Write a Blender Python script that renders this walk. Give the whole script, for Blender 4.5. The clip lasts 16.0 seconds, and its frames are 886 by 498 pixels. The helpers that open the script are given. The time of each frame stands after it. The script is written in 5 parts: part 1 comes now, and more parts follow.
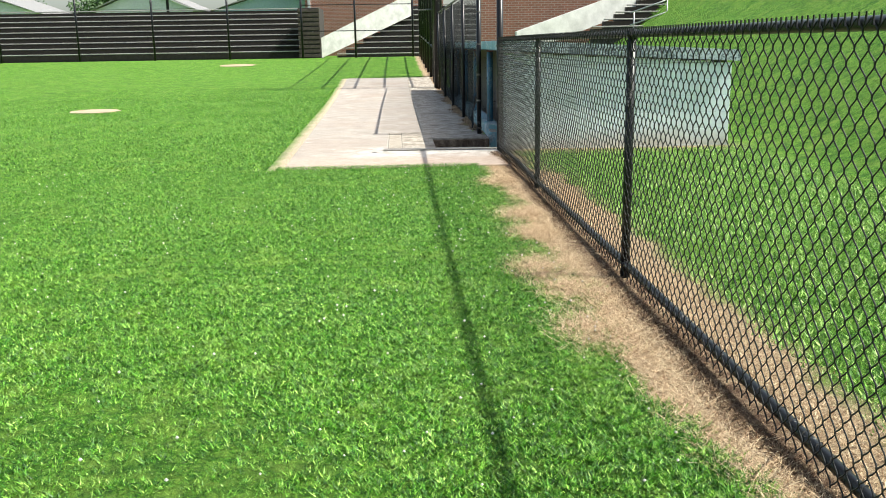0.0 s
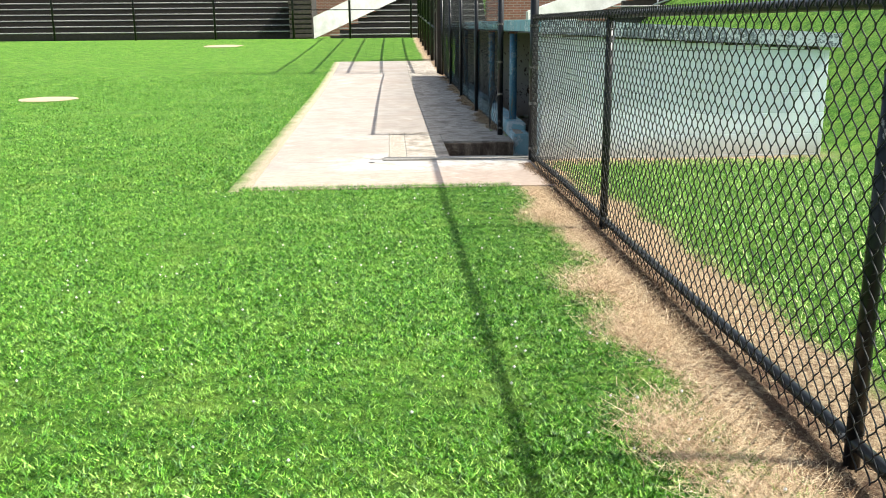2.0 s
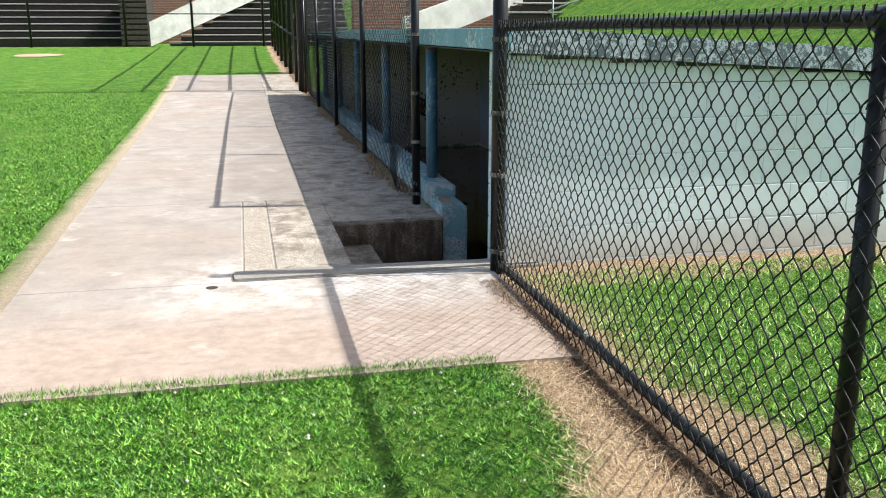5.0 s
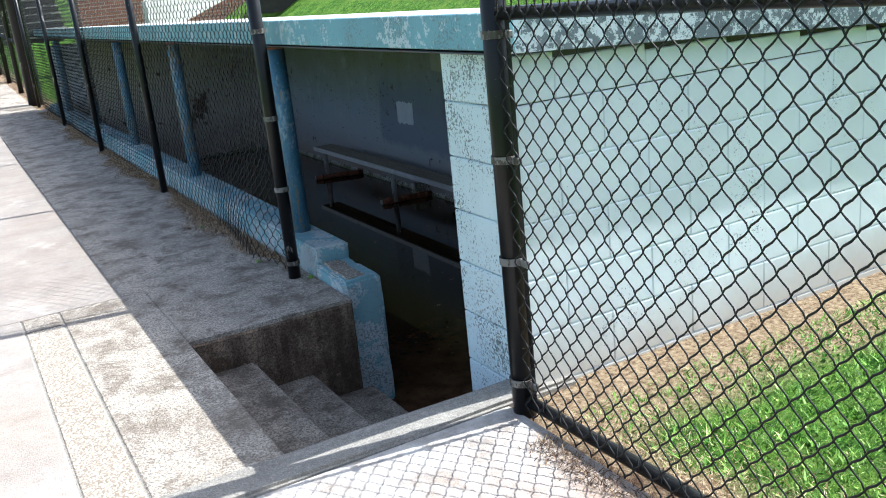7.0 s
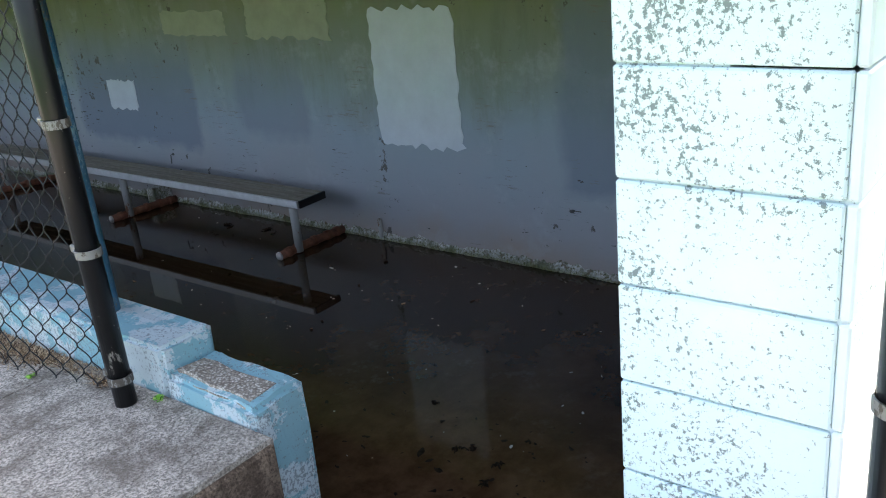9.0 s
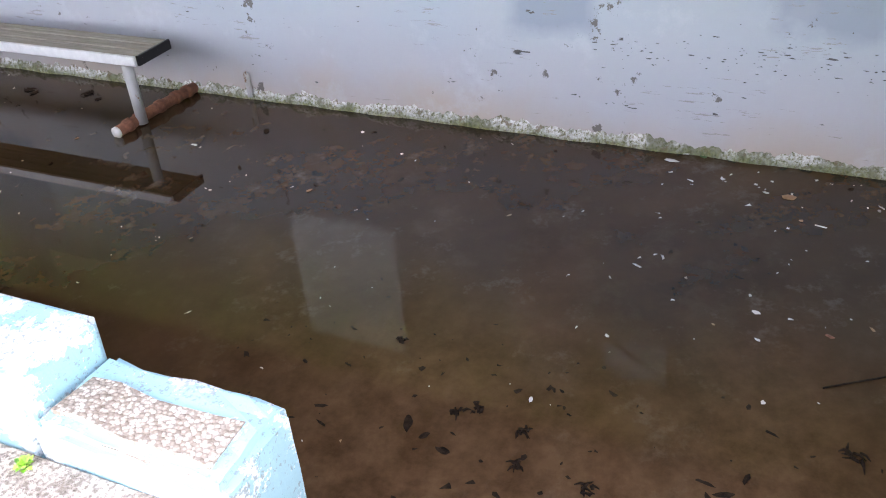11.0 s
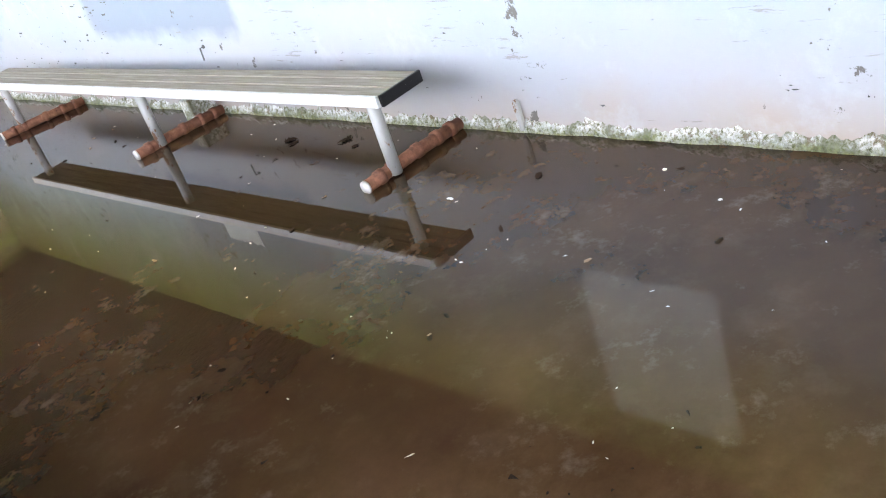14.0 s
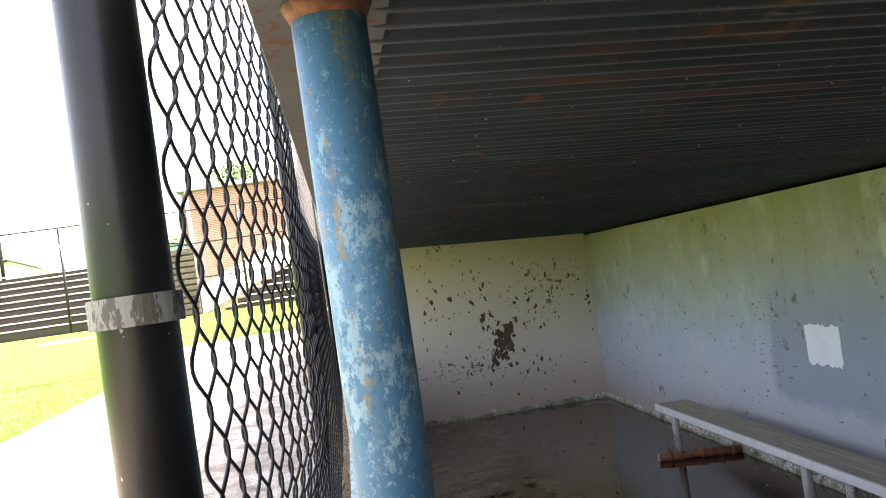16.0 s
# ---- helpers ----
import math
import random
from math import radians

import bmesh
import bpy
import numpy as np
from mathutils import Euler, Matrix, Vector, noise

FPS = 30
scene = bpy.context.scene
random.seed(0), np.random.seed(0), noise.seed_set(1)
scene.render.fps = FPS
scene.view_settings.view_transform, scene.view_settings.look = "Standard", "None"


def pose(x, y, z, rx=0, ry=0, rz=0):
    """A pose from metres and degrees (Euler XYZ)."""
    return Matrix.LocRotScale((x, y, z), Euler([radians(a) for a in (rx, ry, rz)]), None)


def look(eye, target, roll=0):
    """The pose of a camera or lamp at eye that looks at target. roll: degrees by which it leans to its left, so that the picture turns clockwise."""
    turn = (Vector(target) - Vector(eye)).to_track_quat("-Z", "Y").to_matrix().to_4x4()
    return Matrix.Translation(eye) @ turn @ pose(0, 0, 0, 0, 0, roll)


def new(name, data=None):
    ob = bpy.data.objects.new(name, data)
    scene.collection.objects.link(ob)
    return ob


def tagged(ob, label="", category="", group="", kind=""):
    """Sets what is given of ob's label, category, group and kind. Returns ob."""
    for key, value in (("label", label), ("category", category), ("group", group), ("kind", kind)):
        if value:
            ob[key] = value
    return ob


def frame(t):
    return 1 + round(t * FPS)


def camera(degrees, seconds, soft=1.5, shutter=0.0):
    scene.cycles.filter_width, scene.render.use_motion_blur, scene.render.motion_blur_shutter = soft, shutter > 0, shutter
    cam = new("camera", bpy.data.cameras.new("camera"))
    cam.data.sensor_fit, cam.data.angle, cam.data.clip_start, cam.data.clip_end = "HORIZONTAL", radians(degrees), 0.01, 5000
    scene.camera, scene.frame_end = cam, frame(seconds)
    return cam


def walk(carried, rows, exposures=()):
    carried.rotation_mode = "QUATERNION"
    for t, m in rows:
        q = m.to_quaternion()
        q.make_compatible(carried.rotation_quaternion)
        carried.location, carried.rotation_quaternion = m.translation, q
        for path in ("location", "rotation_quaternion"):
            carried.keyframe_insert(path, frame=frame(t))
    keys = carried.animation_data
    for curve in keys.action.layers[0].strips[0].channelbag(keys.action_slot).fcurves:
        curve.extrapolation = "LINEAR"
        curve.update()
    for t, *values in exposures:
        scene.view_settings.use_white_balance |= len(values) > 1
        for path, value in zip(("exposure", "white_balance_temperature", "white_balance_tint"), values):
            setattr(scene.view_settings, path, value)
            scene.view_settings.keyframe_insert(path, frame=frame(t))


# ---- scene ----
cam = camera(52.4, 16.0, soft=1.0)
PATH = [
    (0, (-1.275, -11.161, 1.315), (-1.18, -9.214, 0.87), -0.9),
    (0.5, (-1.281, -10.589, 1.314), (-1.182, -8.644, 0.857), -0.7),
    (1, (-1.326, -9.933, 1.282), (-1.223, -8.0, 0.776), -0.5),
    (1.5, (-1.36, -9.297, 1.301), (-1.254, -7.367, 0.789), -0.3),
    (2, (-1.356, -8.646, 1.3), (-1.249, -6.709, 0.816), -0.5),
    (2.5, (-1.34, -8.09, 1.319), (-1.235, -6.149, 0.851), -0.6),
    (3, (-1.359, -7.451, 1.337), (-1.178, -5.514, 0.871), -0.0),
    (3.5, (-1.378, -6.689, 1.301), (-1.097, -4.76, 0.853), 1.1),
    (4, (-1.395, -6.078, 1.324), (-1.063, -4.157, 0.879), 0.9),
    (4.5, (-1.392, -5.328, 1.3), (-0.995, -3.422, 0.845), 1.0),
    (5, (-1.35, -4.724, 1.328), (-0.933, -2.826, 0.856), -0.1),
    (5.2, (-1.339, -4.476, 1.326), (-0.893, -2.585, 0.856), -0.8),
    (7.3, (-1.519, -2.027, 1.459), (-0.518, -0.398, 0.872), -5.6),
    (7.5, (-1.508, -1.799, 1.427), (-0.437, -0.219, 0.83), -5.3),
    (7.8, (-1.476, -1.477, 1.419), (-0.321, 0.029, 0.788), -5.8),
    (8, (-1.434, -1.242, 1.392), (-0.218, 0.203, 0.736), -6.7),
    (8.2, (-1.413, -0.991, 1.361), (-0.13, 0.39, 0.693), -6.9),
    (10.3, (-0.914, 0.581, 1.244), (0.624, 1.484, 0.338), -4.1),
    (10.5, (-0.836, 0.684, 1.202), (0.694, 1.537, 0.236), -4.3),
    (11, (-0.665, 0.838, 1.096), (0.832, 1.587, 0.002), -4.8),
    (11.5, (-0.483, 1.006, 0.954), (0.99, 1.613, -0.254), -4.4),
    (12, (-0.249, 1.053, 0.816), (1.267, 1.452, -0.426), -3.4),
    (12.5, (-0.005, 1.113, 0.771), (1.527, 1.372, -0.488), -4.9),
    (13, (0.217, 1.218, 0.751), (1.768, 1.387, -0.501), -4.2),
    (13.3, (0.238, 1.22, 0.76), (1.793, 1.485, -0.47), -4.6),
    (13.5, (0.242, 1.213, 0.737), (1.801, 1.605, -0.454), -5.7),
    (13.6, (0.234, 1.216, 0.74), (1.777, 1.698, -0.438), -6.5),
    (13.8, (0.256, 1.155, 0.747), (1.628, 2.119, -0.342), -13.7),
    (14, (0.211, 1.243, 0.76), (1.331, 2.599, -0.194), -19.1),
    (14.2, (0.129, 1.274, 0.783), (0.96, 2.92, 0.009), -23.1),
    (14.5, (0.077, 1.248, 0.817), (0.705, 3.036, 0.176), -22.0),
    (15, (0.087, 1.296, 0.81), (0.61, 3.156, 0.295), -18.1),
    (15.5, (0.082, 1.294, 0.829), (0.484, 3.23, 0.525), -13.2),
    (16, (0.096, 1.31, 0.861), (0.328, 3.296, 0.918), -8.3),
]
walk(cam, [(t, look(eye, aim, roll)) for t, eye, aim, roll in PATH],
     exposures=[(0.0, 1.0, 6450, 3), (1.5, 1.18, 6450, 4), (3.0, 1.06, 6450, 5), (5.2, 0.88, 6250, 7), (7.3, 1.38, 5750, 6), (8.2, 1.75, 5850, 6), (9.4, 3.3, 6900, 14),
                (10.3, 4.72, 7800, 22), (11.0, 4.85, 7900, 22), (12.0, 6.25, 8000, 21), (12.7, 6.1, 6700, 2), (13.1, 5.75, 6550, 1), (13.6, 5.75, 7500, 8), (14.2, 5.65, 8200, 20),
                (15.0, 4.65, 8600, 27), (15.5, 4.5, 8000, 24), (16.0, 3.6, 7500, 19)])

# ---- light ----
W = bpy.data.worlds.new("sky")
scene.world = W
W.use_nodes = True
wn = W.node_tree.nodes
sky = wn.new("ShaderNodeTexSky")
sky.sky_type, sky.sun_disc = "NISHITA", False
SUN_FROM = Vector((1.0, -0.14, 1.39)).normalized()
sky.sun_elevation = math.asin(SUN_FROM.z)
sky.sun_rotation = math.atan2(SUN_FROM.x, SUN_FROM.y)
sky.air_density, sky.dust_density = 1.0, 3.0
wn["Background"].inputs["Strength"].default_value = 0.12
haze = wn.new("ShaderNodeHueSaturation")
haze.inputs["Saturation"].default_value = 0.75
W.node_tree.links.new(sky.outputs[0], haze.inputs["Color"])
W.node_tree.links.new(haze.outputs[0], wn["Background"].inputs["Color"])
sun_data = bpy.data.lights.new("sun", "SUN")
sun_data.energy, sun_data.angle, sun_data.color = 3.8, radians(0.35), (1.0, 0.95, 0.87)
sun = new("sun", sun_data)
sun.matrix_world = look(SUN_FROM * 60, (0, 0, 0))

# ---- materials ----
def mat(name, build):
    m = bpy.data.materials.new(name)
    m.use_nodes = True
    nt = m.node_tree
    b = nt.nodes["Principled BSDF"]
    build(Nodes(nt), b)
    return m


class Nodes:
    def __init__(self, nt):
        self.nt = nt
        self.co = nt.nodes.new("ShaderNodeNewGeometry").outputs["Position"]

    def link(self, a, b):
        self.nt.links.new(a, b)

    def noise(self, scale, detail=4.0, rough=0.55, stretch=None, w=0.0):
        n = self.nt.nodes.new("ShaderNodeTexNoise")
        n.inputs["Scale"].default_value, n.inputs["Detail"].default_value = scale, detail
        n.inputs["Roughness"].default_value, n.inputs["Distortion"].default_value = rough, w
        src = self.co
        if stretch:
            mp = self.nt.nodes.new("ShaderNodeMapping")
            mp.inputs["Scale"].default_value = stretch
            self.link(self.co, mp.inputs["Vector"])
            src = mp.outputs[0]
        self.link(src, n.inputs["Vector"])
        return n.outputs["Fac"]

    def voronoi(self, scale, feature="F1", out="Distance"):
        n = self.nt.nodes.new("ShaderNodeTexVoronoi")
        n.feature = feature
        n.inputs["Scale"].default_value = scale
        self.link(self.co, n.inputs["Vector"])
        return n.outputs[out]

    def ramp(self, fac, *stops):
        r = self.nt.nodes.new("ShaderNodeValToRGB")
        el = r.color_ramp.elements
        while len(el) < len(stops):
            el.new(0.5)
        for e, (p, c) in zip(el, stops):
            e.position = p
            e.color = (c, c, c, 1) if isinstance(c, (int, float)) else (*c, 1)
        self.link(fac, r.inputs[0])
        return r.outputs[0]

    def mix(self, fac, a, b, mode="MIX"):
        m = self.nt.nodes.new("ShaderNodeMix")
        m.data_type, m.blend_type = "RGBA", mode
        for sock, v in ((m.inputs[0], fac), (m.inputs[6], a), (m.inputs[7], b)):
            if isinstance(v, (int, float)):
                sock.default_value = v
            elif isinstance(v, tuple):
                sock.default_value = (*v, 1)
            else:
                self.link(v, sock)
        return m.outputs[2]

    def math(self, op, a, b=0.0):
        m = self.nt.nodes.new("ShaderNodeMath")
        m.operation = op
        for sock, v in zip(m.inputs, (a, b)):
            if isinstance(v, (int, float)):
                sock.default_value = v
            else:
                self.link(v, sock)
        return m.outputs[0]

    def axis(self, i):
        s = self.nt.nodes.new("ShaderNodeSeparateXYZ")
        self.link(self.co, s.inputs[0])
        return s.outputs[i]

    def span(self, v, a, b):
        m = self.nt.nodes.new("ShaderNodeMapRange")
        m.inputs["From Min"].default_value, m.inputs["From Max"].default_value = a, b
        self.link(v, m.inputs["Value"])
        return m.outputs[0]

    def rand(self):
        return self.nt.nodes.new("ShaderNodeObjectInfo").outputs["Random"]

    def island(self):
        return self.nt.nodes.new("ShaderNodeNewGeometry").outputs["Random Per Island"]

    def bump(self, b, h, strength=0.3, dist=0.01):
        n = self.nt.nodes.new("ShaderNodeBump")
        n.inputs["Strength"].default_value, n.inputs["Distance"].default_value = strength, dist
        self.link(h, n.inputs["Height"])
        self.link(n.outputs[0], b.inputs["Normal"])


def put(n, b, col, rough=0.8, metal=0.0, spec=0.5):
    for key, v in (("Base Color", col), ("Roughness", rough), ("Metallic", metal), ("Specular IOR Level", spec)):
        if isinstance(v, (int, float)):
            b.inputs[key].default_value = v
        elif isinstance(v, tuple):
            b.inputs[key].default_value = (*v, 1)
        else:
            n.link(v, b.inputs[key])


def m_ground(n, b):
    fine = n.noise(70, 8, 0.8)
    mid = n.noise(9, 6, 0.7)
    big = n.noise(0.7, 5, 0.65)
    tuft = n.noise(13, 8, 0.85)
    g = n.ramp(fine, (0.36, (0.006, 0.028, 0.002)), (0.5, (0.040, 0.145, 0.008)), (0.60, (0.135, 0.335, 0.026)), (0.74, (0.40, 0.57, 0.13)))
    g = n.mix(n.ramp(tuft, (0.36, 0.9), (0.49, 0.0)), g, (0.012, 0.056, 0.004))
    g = n.mix(n.ramp(tuft, (0.53, 0.0), (0.66, 0.9)), g, (0.30, 0.48, 0.07))
    g = n.mix(n.ramp(mid, (0.46, 0.0), (0.68, 0.6)), g, (0.22, 0.38, 0.05))
    g = n.mix(n.ramp(big, (0.42, 0.0), (0.68, 0.4)), g, (0.11, 0.22, 0.022))
    g = n.mix(n.ramp(n.noise(2.6, 8, 0.78), (0.48, 0.0), (0.64, 0.65)), g, (0.20, 0.30, 0.05))
    g = n.mix(n.ramp(n.noise(3.7, 8, 0.8), (0.38, 0.75), (0.49, 0.0)), g, (0.02, 0.085, 0.006))
    dry = n.ramp(n.noise(45, 6, 0.75), (0.34, (0.10, 0.058, 0.036)), (0.48, (0.40, 0.28, 0.17)), (0.66, (0.68, 0.55, 0.36)))
    x, y = n.axis(0), n.axis(1)
    wob = n.math("MULTIPLY", n.math("SUBTRACT", n.noise(2.2, 5, 0.65), 0.5), 0.5)
    xw = n.math("ADD", x, wob)
    left = n.span(xw, -0.36, -0.28)
    right = n.span(n.math("ADD", xw, n.math("MULTIPLY", n.span(y, -2.1, -1.7), 0.22)), 0.48, 0.32)
    strip = n.math("MULTIPLY", left, right)
    g = n.mix(strip, g, dry)
    soil = n.math("MULTIPLY", n.span(xw, -0.19, -0.08), n.span(xw, 0.12, 0.0))
    g = n.mix(n.math("MULTIPLY", soil, n.ramp(n.noise(12, 6, 0.7), (0.36, 0.1), (0.54, 0.95))), g, (0.105, 0.058, 0.036))
    off = n.math("ADD", n.math("ADD", x, 2.545), n.math("MULTIPLY", y, 0.018))
    rim = n.math("MULTIPLY", n.span(n.math("ADD", off, n.math("MULTIPLY", wob, 0.45)), -0.20, -0.06), n.span(off, 0.2, 0.1))
    rim = n.math("MULTIPLY", rim, n.math("MULTIPLY", n.span(y, -1.55, -1.45), n.span(y, 19.8, 19.6)))
    g = n.mix(rim, g, n.mix(0.5, dry, (0.70, 0.60, 0.45)))
    # bare earth along the dugout wall
    yw = n.math("ADD", y, wob)
    bare = n.math("MULTIPLY", n.span(yw, -0.42, -0.26), n.span(y, 0.6, 0.4))
    bare = n.math("MULTIPLY", bare, n.math("MULTIPLY", n.span(x, 0.0, 0.05), n.span(xw, 3.2, 2.4)))
    g = n.mix(bare, g, dry)
    put(n, b, g, 0.9, 0, 0.2)
    n.bump(b, n.mix(0.35, fine, mid), 1.0, 0.05)


def m_blade(n, b):
    c = n.ramp(n.island(), (0.0, (0.010, 0.060, 0.003)), (0.4, (0.050, 0.225, 0.009)), (0.72, (0.19, 0.51, 0.028)), (1.0, (0.55, 0.80, 0.17)))
    c = n.mix(n.ramp(n.noise(0.9, 5, 0.65), (0.38, 0.0), (0.7, 0.4)), c, (0.17, 0.38, 0.03))
    c = n.mix(n.ramp(n.noise(2.6, 6, 0.7), (0.50, 0.0), (0.68, 0.5)), c, (0.34, 0.54, 0.085))
    c = n.mix(n.ramp(n.noise(11, 6, 0.75), (0.36, 0.6), (0.48, 0.0)), c, (0.03, 0.13, 0.008))
    c = n.mix(n.ramp(n.noise(30, 5, 0.75), (0.38, 0.9), (0.53, 0.0)), c, (0.010, 0.05, 0.003))
    c = n.mix(n.ramp(n.noise(44, 5, 0.75), (0.56, 0.0), (0.68, 0.6)), c, (0.50, 0.72, 0.17))
    put(n, b, c, 0.5, 0, 0.4)


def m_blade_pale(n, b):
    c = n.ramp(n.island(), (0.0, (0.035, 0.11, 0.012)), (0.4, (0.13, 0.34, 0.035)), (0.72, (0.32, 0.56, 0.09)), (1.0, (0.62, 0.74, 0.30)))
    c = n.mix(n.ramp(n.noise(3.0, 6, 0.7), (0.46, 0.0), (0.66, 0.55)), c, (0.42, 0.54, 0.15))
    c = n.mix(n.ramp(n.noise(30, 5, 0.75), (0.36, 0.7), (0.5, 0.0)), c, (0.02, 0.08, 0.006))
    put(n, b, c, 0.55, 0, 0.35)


def m_straw(n, b):
    c = n.ramp(n.island(), (0.0, (0.20, 0.105, 0.05)), (0.35, (0.50, 0.34, 0.20)), (1.0, (0.84, 0.69, 0.46)))
    put(n, b, c, 0.75, 0, 0.3)


def m_leaf_litter(n, b):
    c = n.ramp(n.island(), (0.0, (0.045, 0.026, 0.016)), (0.45, (0.13, 0.078, 0.046)), (0.8, (0.27, 0.17, 0.10)), (1.0, (0.50, 0.37, 0.23)))
    put(n, b, c, 0.8, 0, 0.3)


def concrete(base, speck=0.35, stain=(0.30, 0.24, 0.19), amount=0.5):
    def build(n, b):
        lo = tuple(c * 0.72 for c in base)
        hi = tuple(min(1, c * 1.18) for c in base)
        c = n.ramp(n.noise(3.1, 6, 0.62), (0.3, lo), (0.55, base), (0.75, hi))
        c = n.mix(n.ramp(n.noise(0.8, 4, 0.6, None, 0.6), (0.45, 0.0), (0.72, amount)), c, stain)
        grain = n.noise(140, 4, 0.75)
        c = n.mix(n.ramp(grain, (0.46, 0.0), (0.62, speck)), c, tuple(x * 0.35 for x in base))
        c = n.mix(n.ramp(n.noise(38, 7, 0.82), (0.45, 0.0), (0.58, speck * 0.8)), c, tuple(x * 0.45 for x in base))
        c = n.mix(n.ramp(n.noise(170, 3, 0.7), (0.55, 0.0), (0.66, speck)), c, hi)
        c = n.mix(n.math("MULTIPLY", n.rand(), 0.16), c, lo)
        put(n, b, c, 0.88, 0, 0.3)
        n.bump(b, n.mix(0.4, grain, n.noise(24, 6, 0.75)), 0.7, 0.01)
    return build


def m_pad(n, b):
    concrete((0.43, 0.375, 0.33), 0.35, (0.36, 0.27, 0.21), 0.6)(n, b)
    c = b.inputs["Base Color"].links[0].from_socket
    x, y = n.axis(0), n.axis(1)
    wob = n.math("MULTIPLY", n.math("SUBTRACT", n.noise(1.9, 7, 0.7), 0.5), 1.1)
    yw = n.math("ADD", y, wob)
    # red soil washed over the end of the pad, pale lime bloom by the kerb
    c = n.mix(n.math("MULTIPLY", n.span(yw, -0.1, -0.8), 0.6), c, n.ramp(n.noise(16, 6, 0.7), (0.35, (0.36, 0.25, 0.19)), (0.65, (0.50, 0.38, 0.30))))
    lime = n.math("MULTIPLY", n.math("MULTIPLY", n.span(yw, -0.75, -0.2), n.span(yw, 0.75, 0.25)), n.math("MULTIPLY", n.span(x, -2.1, -1.5), n.ramp(n.noise(5.5, 8, 0.75), (0.40, 0.0), (0.62, 0.85))))
    c = n.mix(lime, c, (0.66, 0.62, 0.58))
    c = n.mix(n.ramp(n.noise(7, 8, 0.78, (0.35, 1.6, 1)), (0.54, 0.0), (0.68, 0.45)), c, (0.22, 0.175, 0.145))
    c = n.mix(n.ramp(n.noise(3.3, 7, 0.7), (0.58, 0.0), (0.70, 0.5)), c, (0.60, 0.55, 0.50))
    n.link(c, b.inputs["Base Color"])


def gritty(base, dark, patch=0.7, streak=0.0):
    """Old coarse concrete: sandy grain, blotches of dirt, run-down streaks on upright faces."""
    def build(n, b):
        lo = tuple(c * 0.45 for c in base)
        hi = tuple(min(1, c * 1.45) for c in base)
        grain = n.noise(115, 3, 0.75)
        c = n.ramp(grain, (0.40, lo), (0.5, base), (0.60, hi))
        c = n.mix(n.ramp(n.noise(5.5, 8, 0.75, None, 0.4), (0.46, 0.0), (0.62, patch)), c, dark)
        c = n.mix(n.ramp(n.noise(1.1, 5, 0.65), (0.5, 0.0), (0.7, patch * 0.8)), c, tuple(x * 1.3 for x in dark))
        c = n.mix(n.ramp(n.noise(13, 8, 0.8), (0.57, 0.0), (0.66, 0.7)), c, tuple(x * 0.6 for x in dark))
        if streak:
            c = n.mix(n.ramp(n.noise(9, 7, 0.7, (1, 1, 0.16)), (0.44, 0.0), (0.6, streak)), c, tuple(x * 0.5 for x in dark))
            c = n.mix(n.ramp(n.noise(30, 7, 0.75), (0.6, 0.0), (0.66, 0.6)), c, hi)
        pit = n.voronoi(60)
        c = n.mix(n.ramp(pit, (0.10, 0.6), (0.2, 0.0)), c, tuple(x * 0.4 for x in dark))
        c = n.mix(n.math("MULTIPLY", n.rand(), 0.2), c, dark)
        put(n, b, c, 0.9, 0, 0.25)
        n.bump(b, n.mix(0.45, grain, n.noise(22, 7, 0.8)), 1.0, 0.014)
    return build


def m_aggregate(n, b):
    v = n.voronoi(125, "F1", "Color")
    d = n.voronoi(125)
    c = n.ramp(v, (0.15, (0.25, 0.20, 0.155)), (0.45, (0.46, 0.39, 0.31)), (0.8, (0.72, 0.66, 0.57)))
    c = n.mix(n.ramp(d, (0.30, 0.0), (0.65, 0.8)), c, (0.19, 0.15, 0.115))
    put(n, b, c, 0.85)
    n.bump(b, n.math("SUBTRACT", 1.0, d), 0.6, 0.004)


def painted(base, under, chip=0.62, dirt=(0.30, 0.30, 0.27), scale=16, fleck=0.565):
    def build(n, b):
        c = n.ramp(n.noise(1.6, 5, 0.6), (0.3, tuple(x * 0.86 for x in base)), (0.7, base))
        c = n.mix(n.ramp(n.noise(0.9, 5, 0.65, (1, 1, 0.35)), (0.5, 0.0), (0.8, 0.35)), c, dirt)
        k = n.math("MULTIPLY", n.noise(scale, 8, 0.72), n.math("ADD", n.noise(2.3, 3), 0.55))
        f = n.ramp(k, (chip, 0.0), (chip + 0.015, 1.0))
        c = n.mix(f, c, under)
        spk = n.math("MULTIPLY", n.noise(95, 4, 0.7), n.math("ADD", n.noise(4.0, 3), 0.5))
        c = n.mix(n.ramp(spk, (fleck, 0.0), (fleck + 0.065, 0.8)), c, tuple(x * 0.35 for x in under))
        put(n, b, c, 0.62, 0, 0.4)
        n.bump(b, n.mix(0.6, n.noise(70, 4), k), 0.5, 0.004)
    return build


def splashed(*args):
    """Painted blockwork with soil splashed up its foot and faint runs from the roof edge."""
    def build(n, b):
        painted(*args)(n, b)
        c = b.inputs["Base Color"].links[0].from_socket
        zw = n.math("ADD", n.axis(2), n.math("MULTIPLY", n.math("SUBTRACT", n.noise(3.5, 6, 0.7), 0.5), 0.30))
        c = n.mix(n.math("MULTIPLY", n.span(zw, 0.26, 0.02), 0.65), c, (0.50, 0.43, 0.34))
        c = n.mix(n.ramp(n.noise(5, 6, 0.7, (1, 1, 0.12)), (0.58, 0.0), (0.74, 0.3)), c, (0.55, 0.59, 0.61))
        n.link(c, b.inputs["Base Color"])
    return build


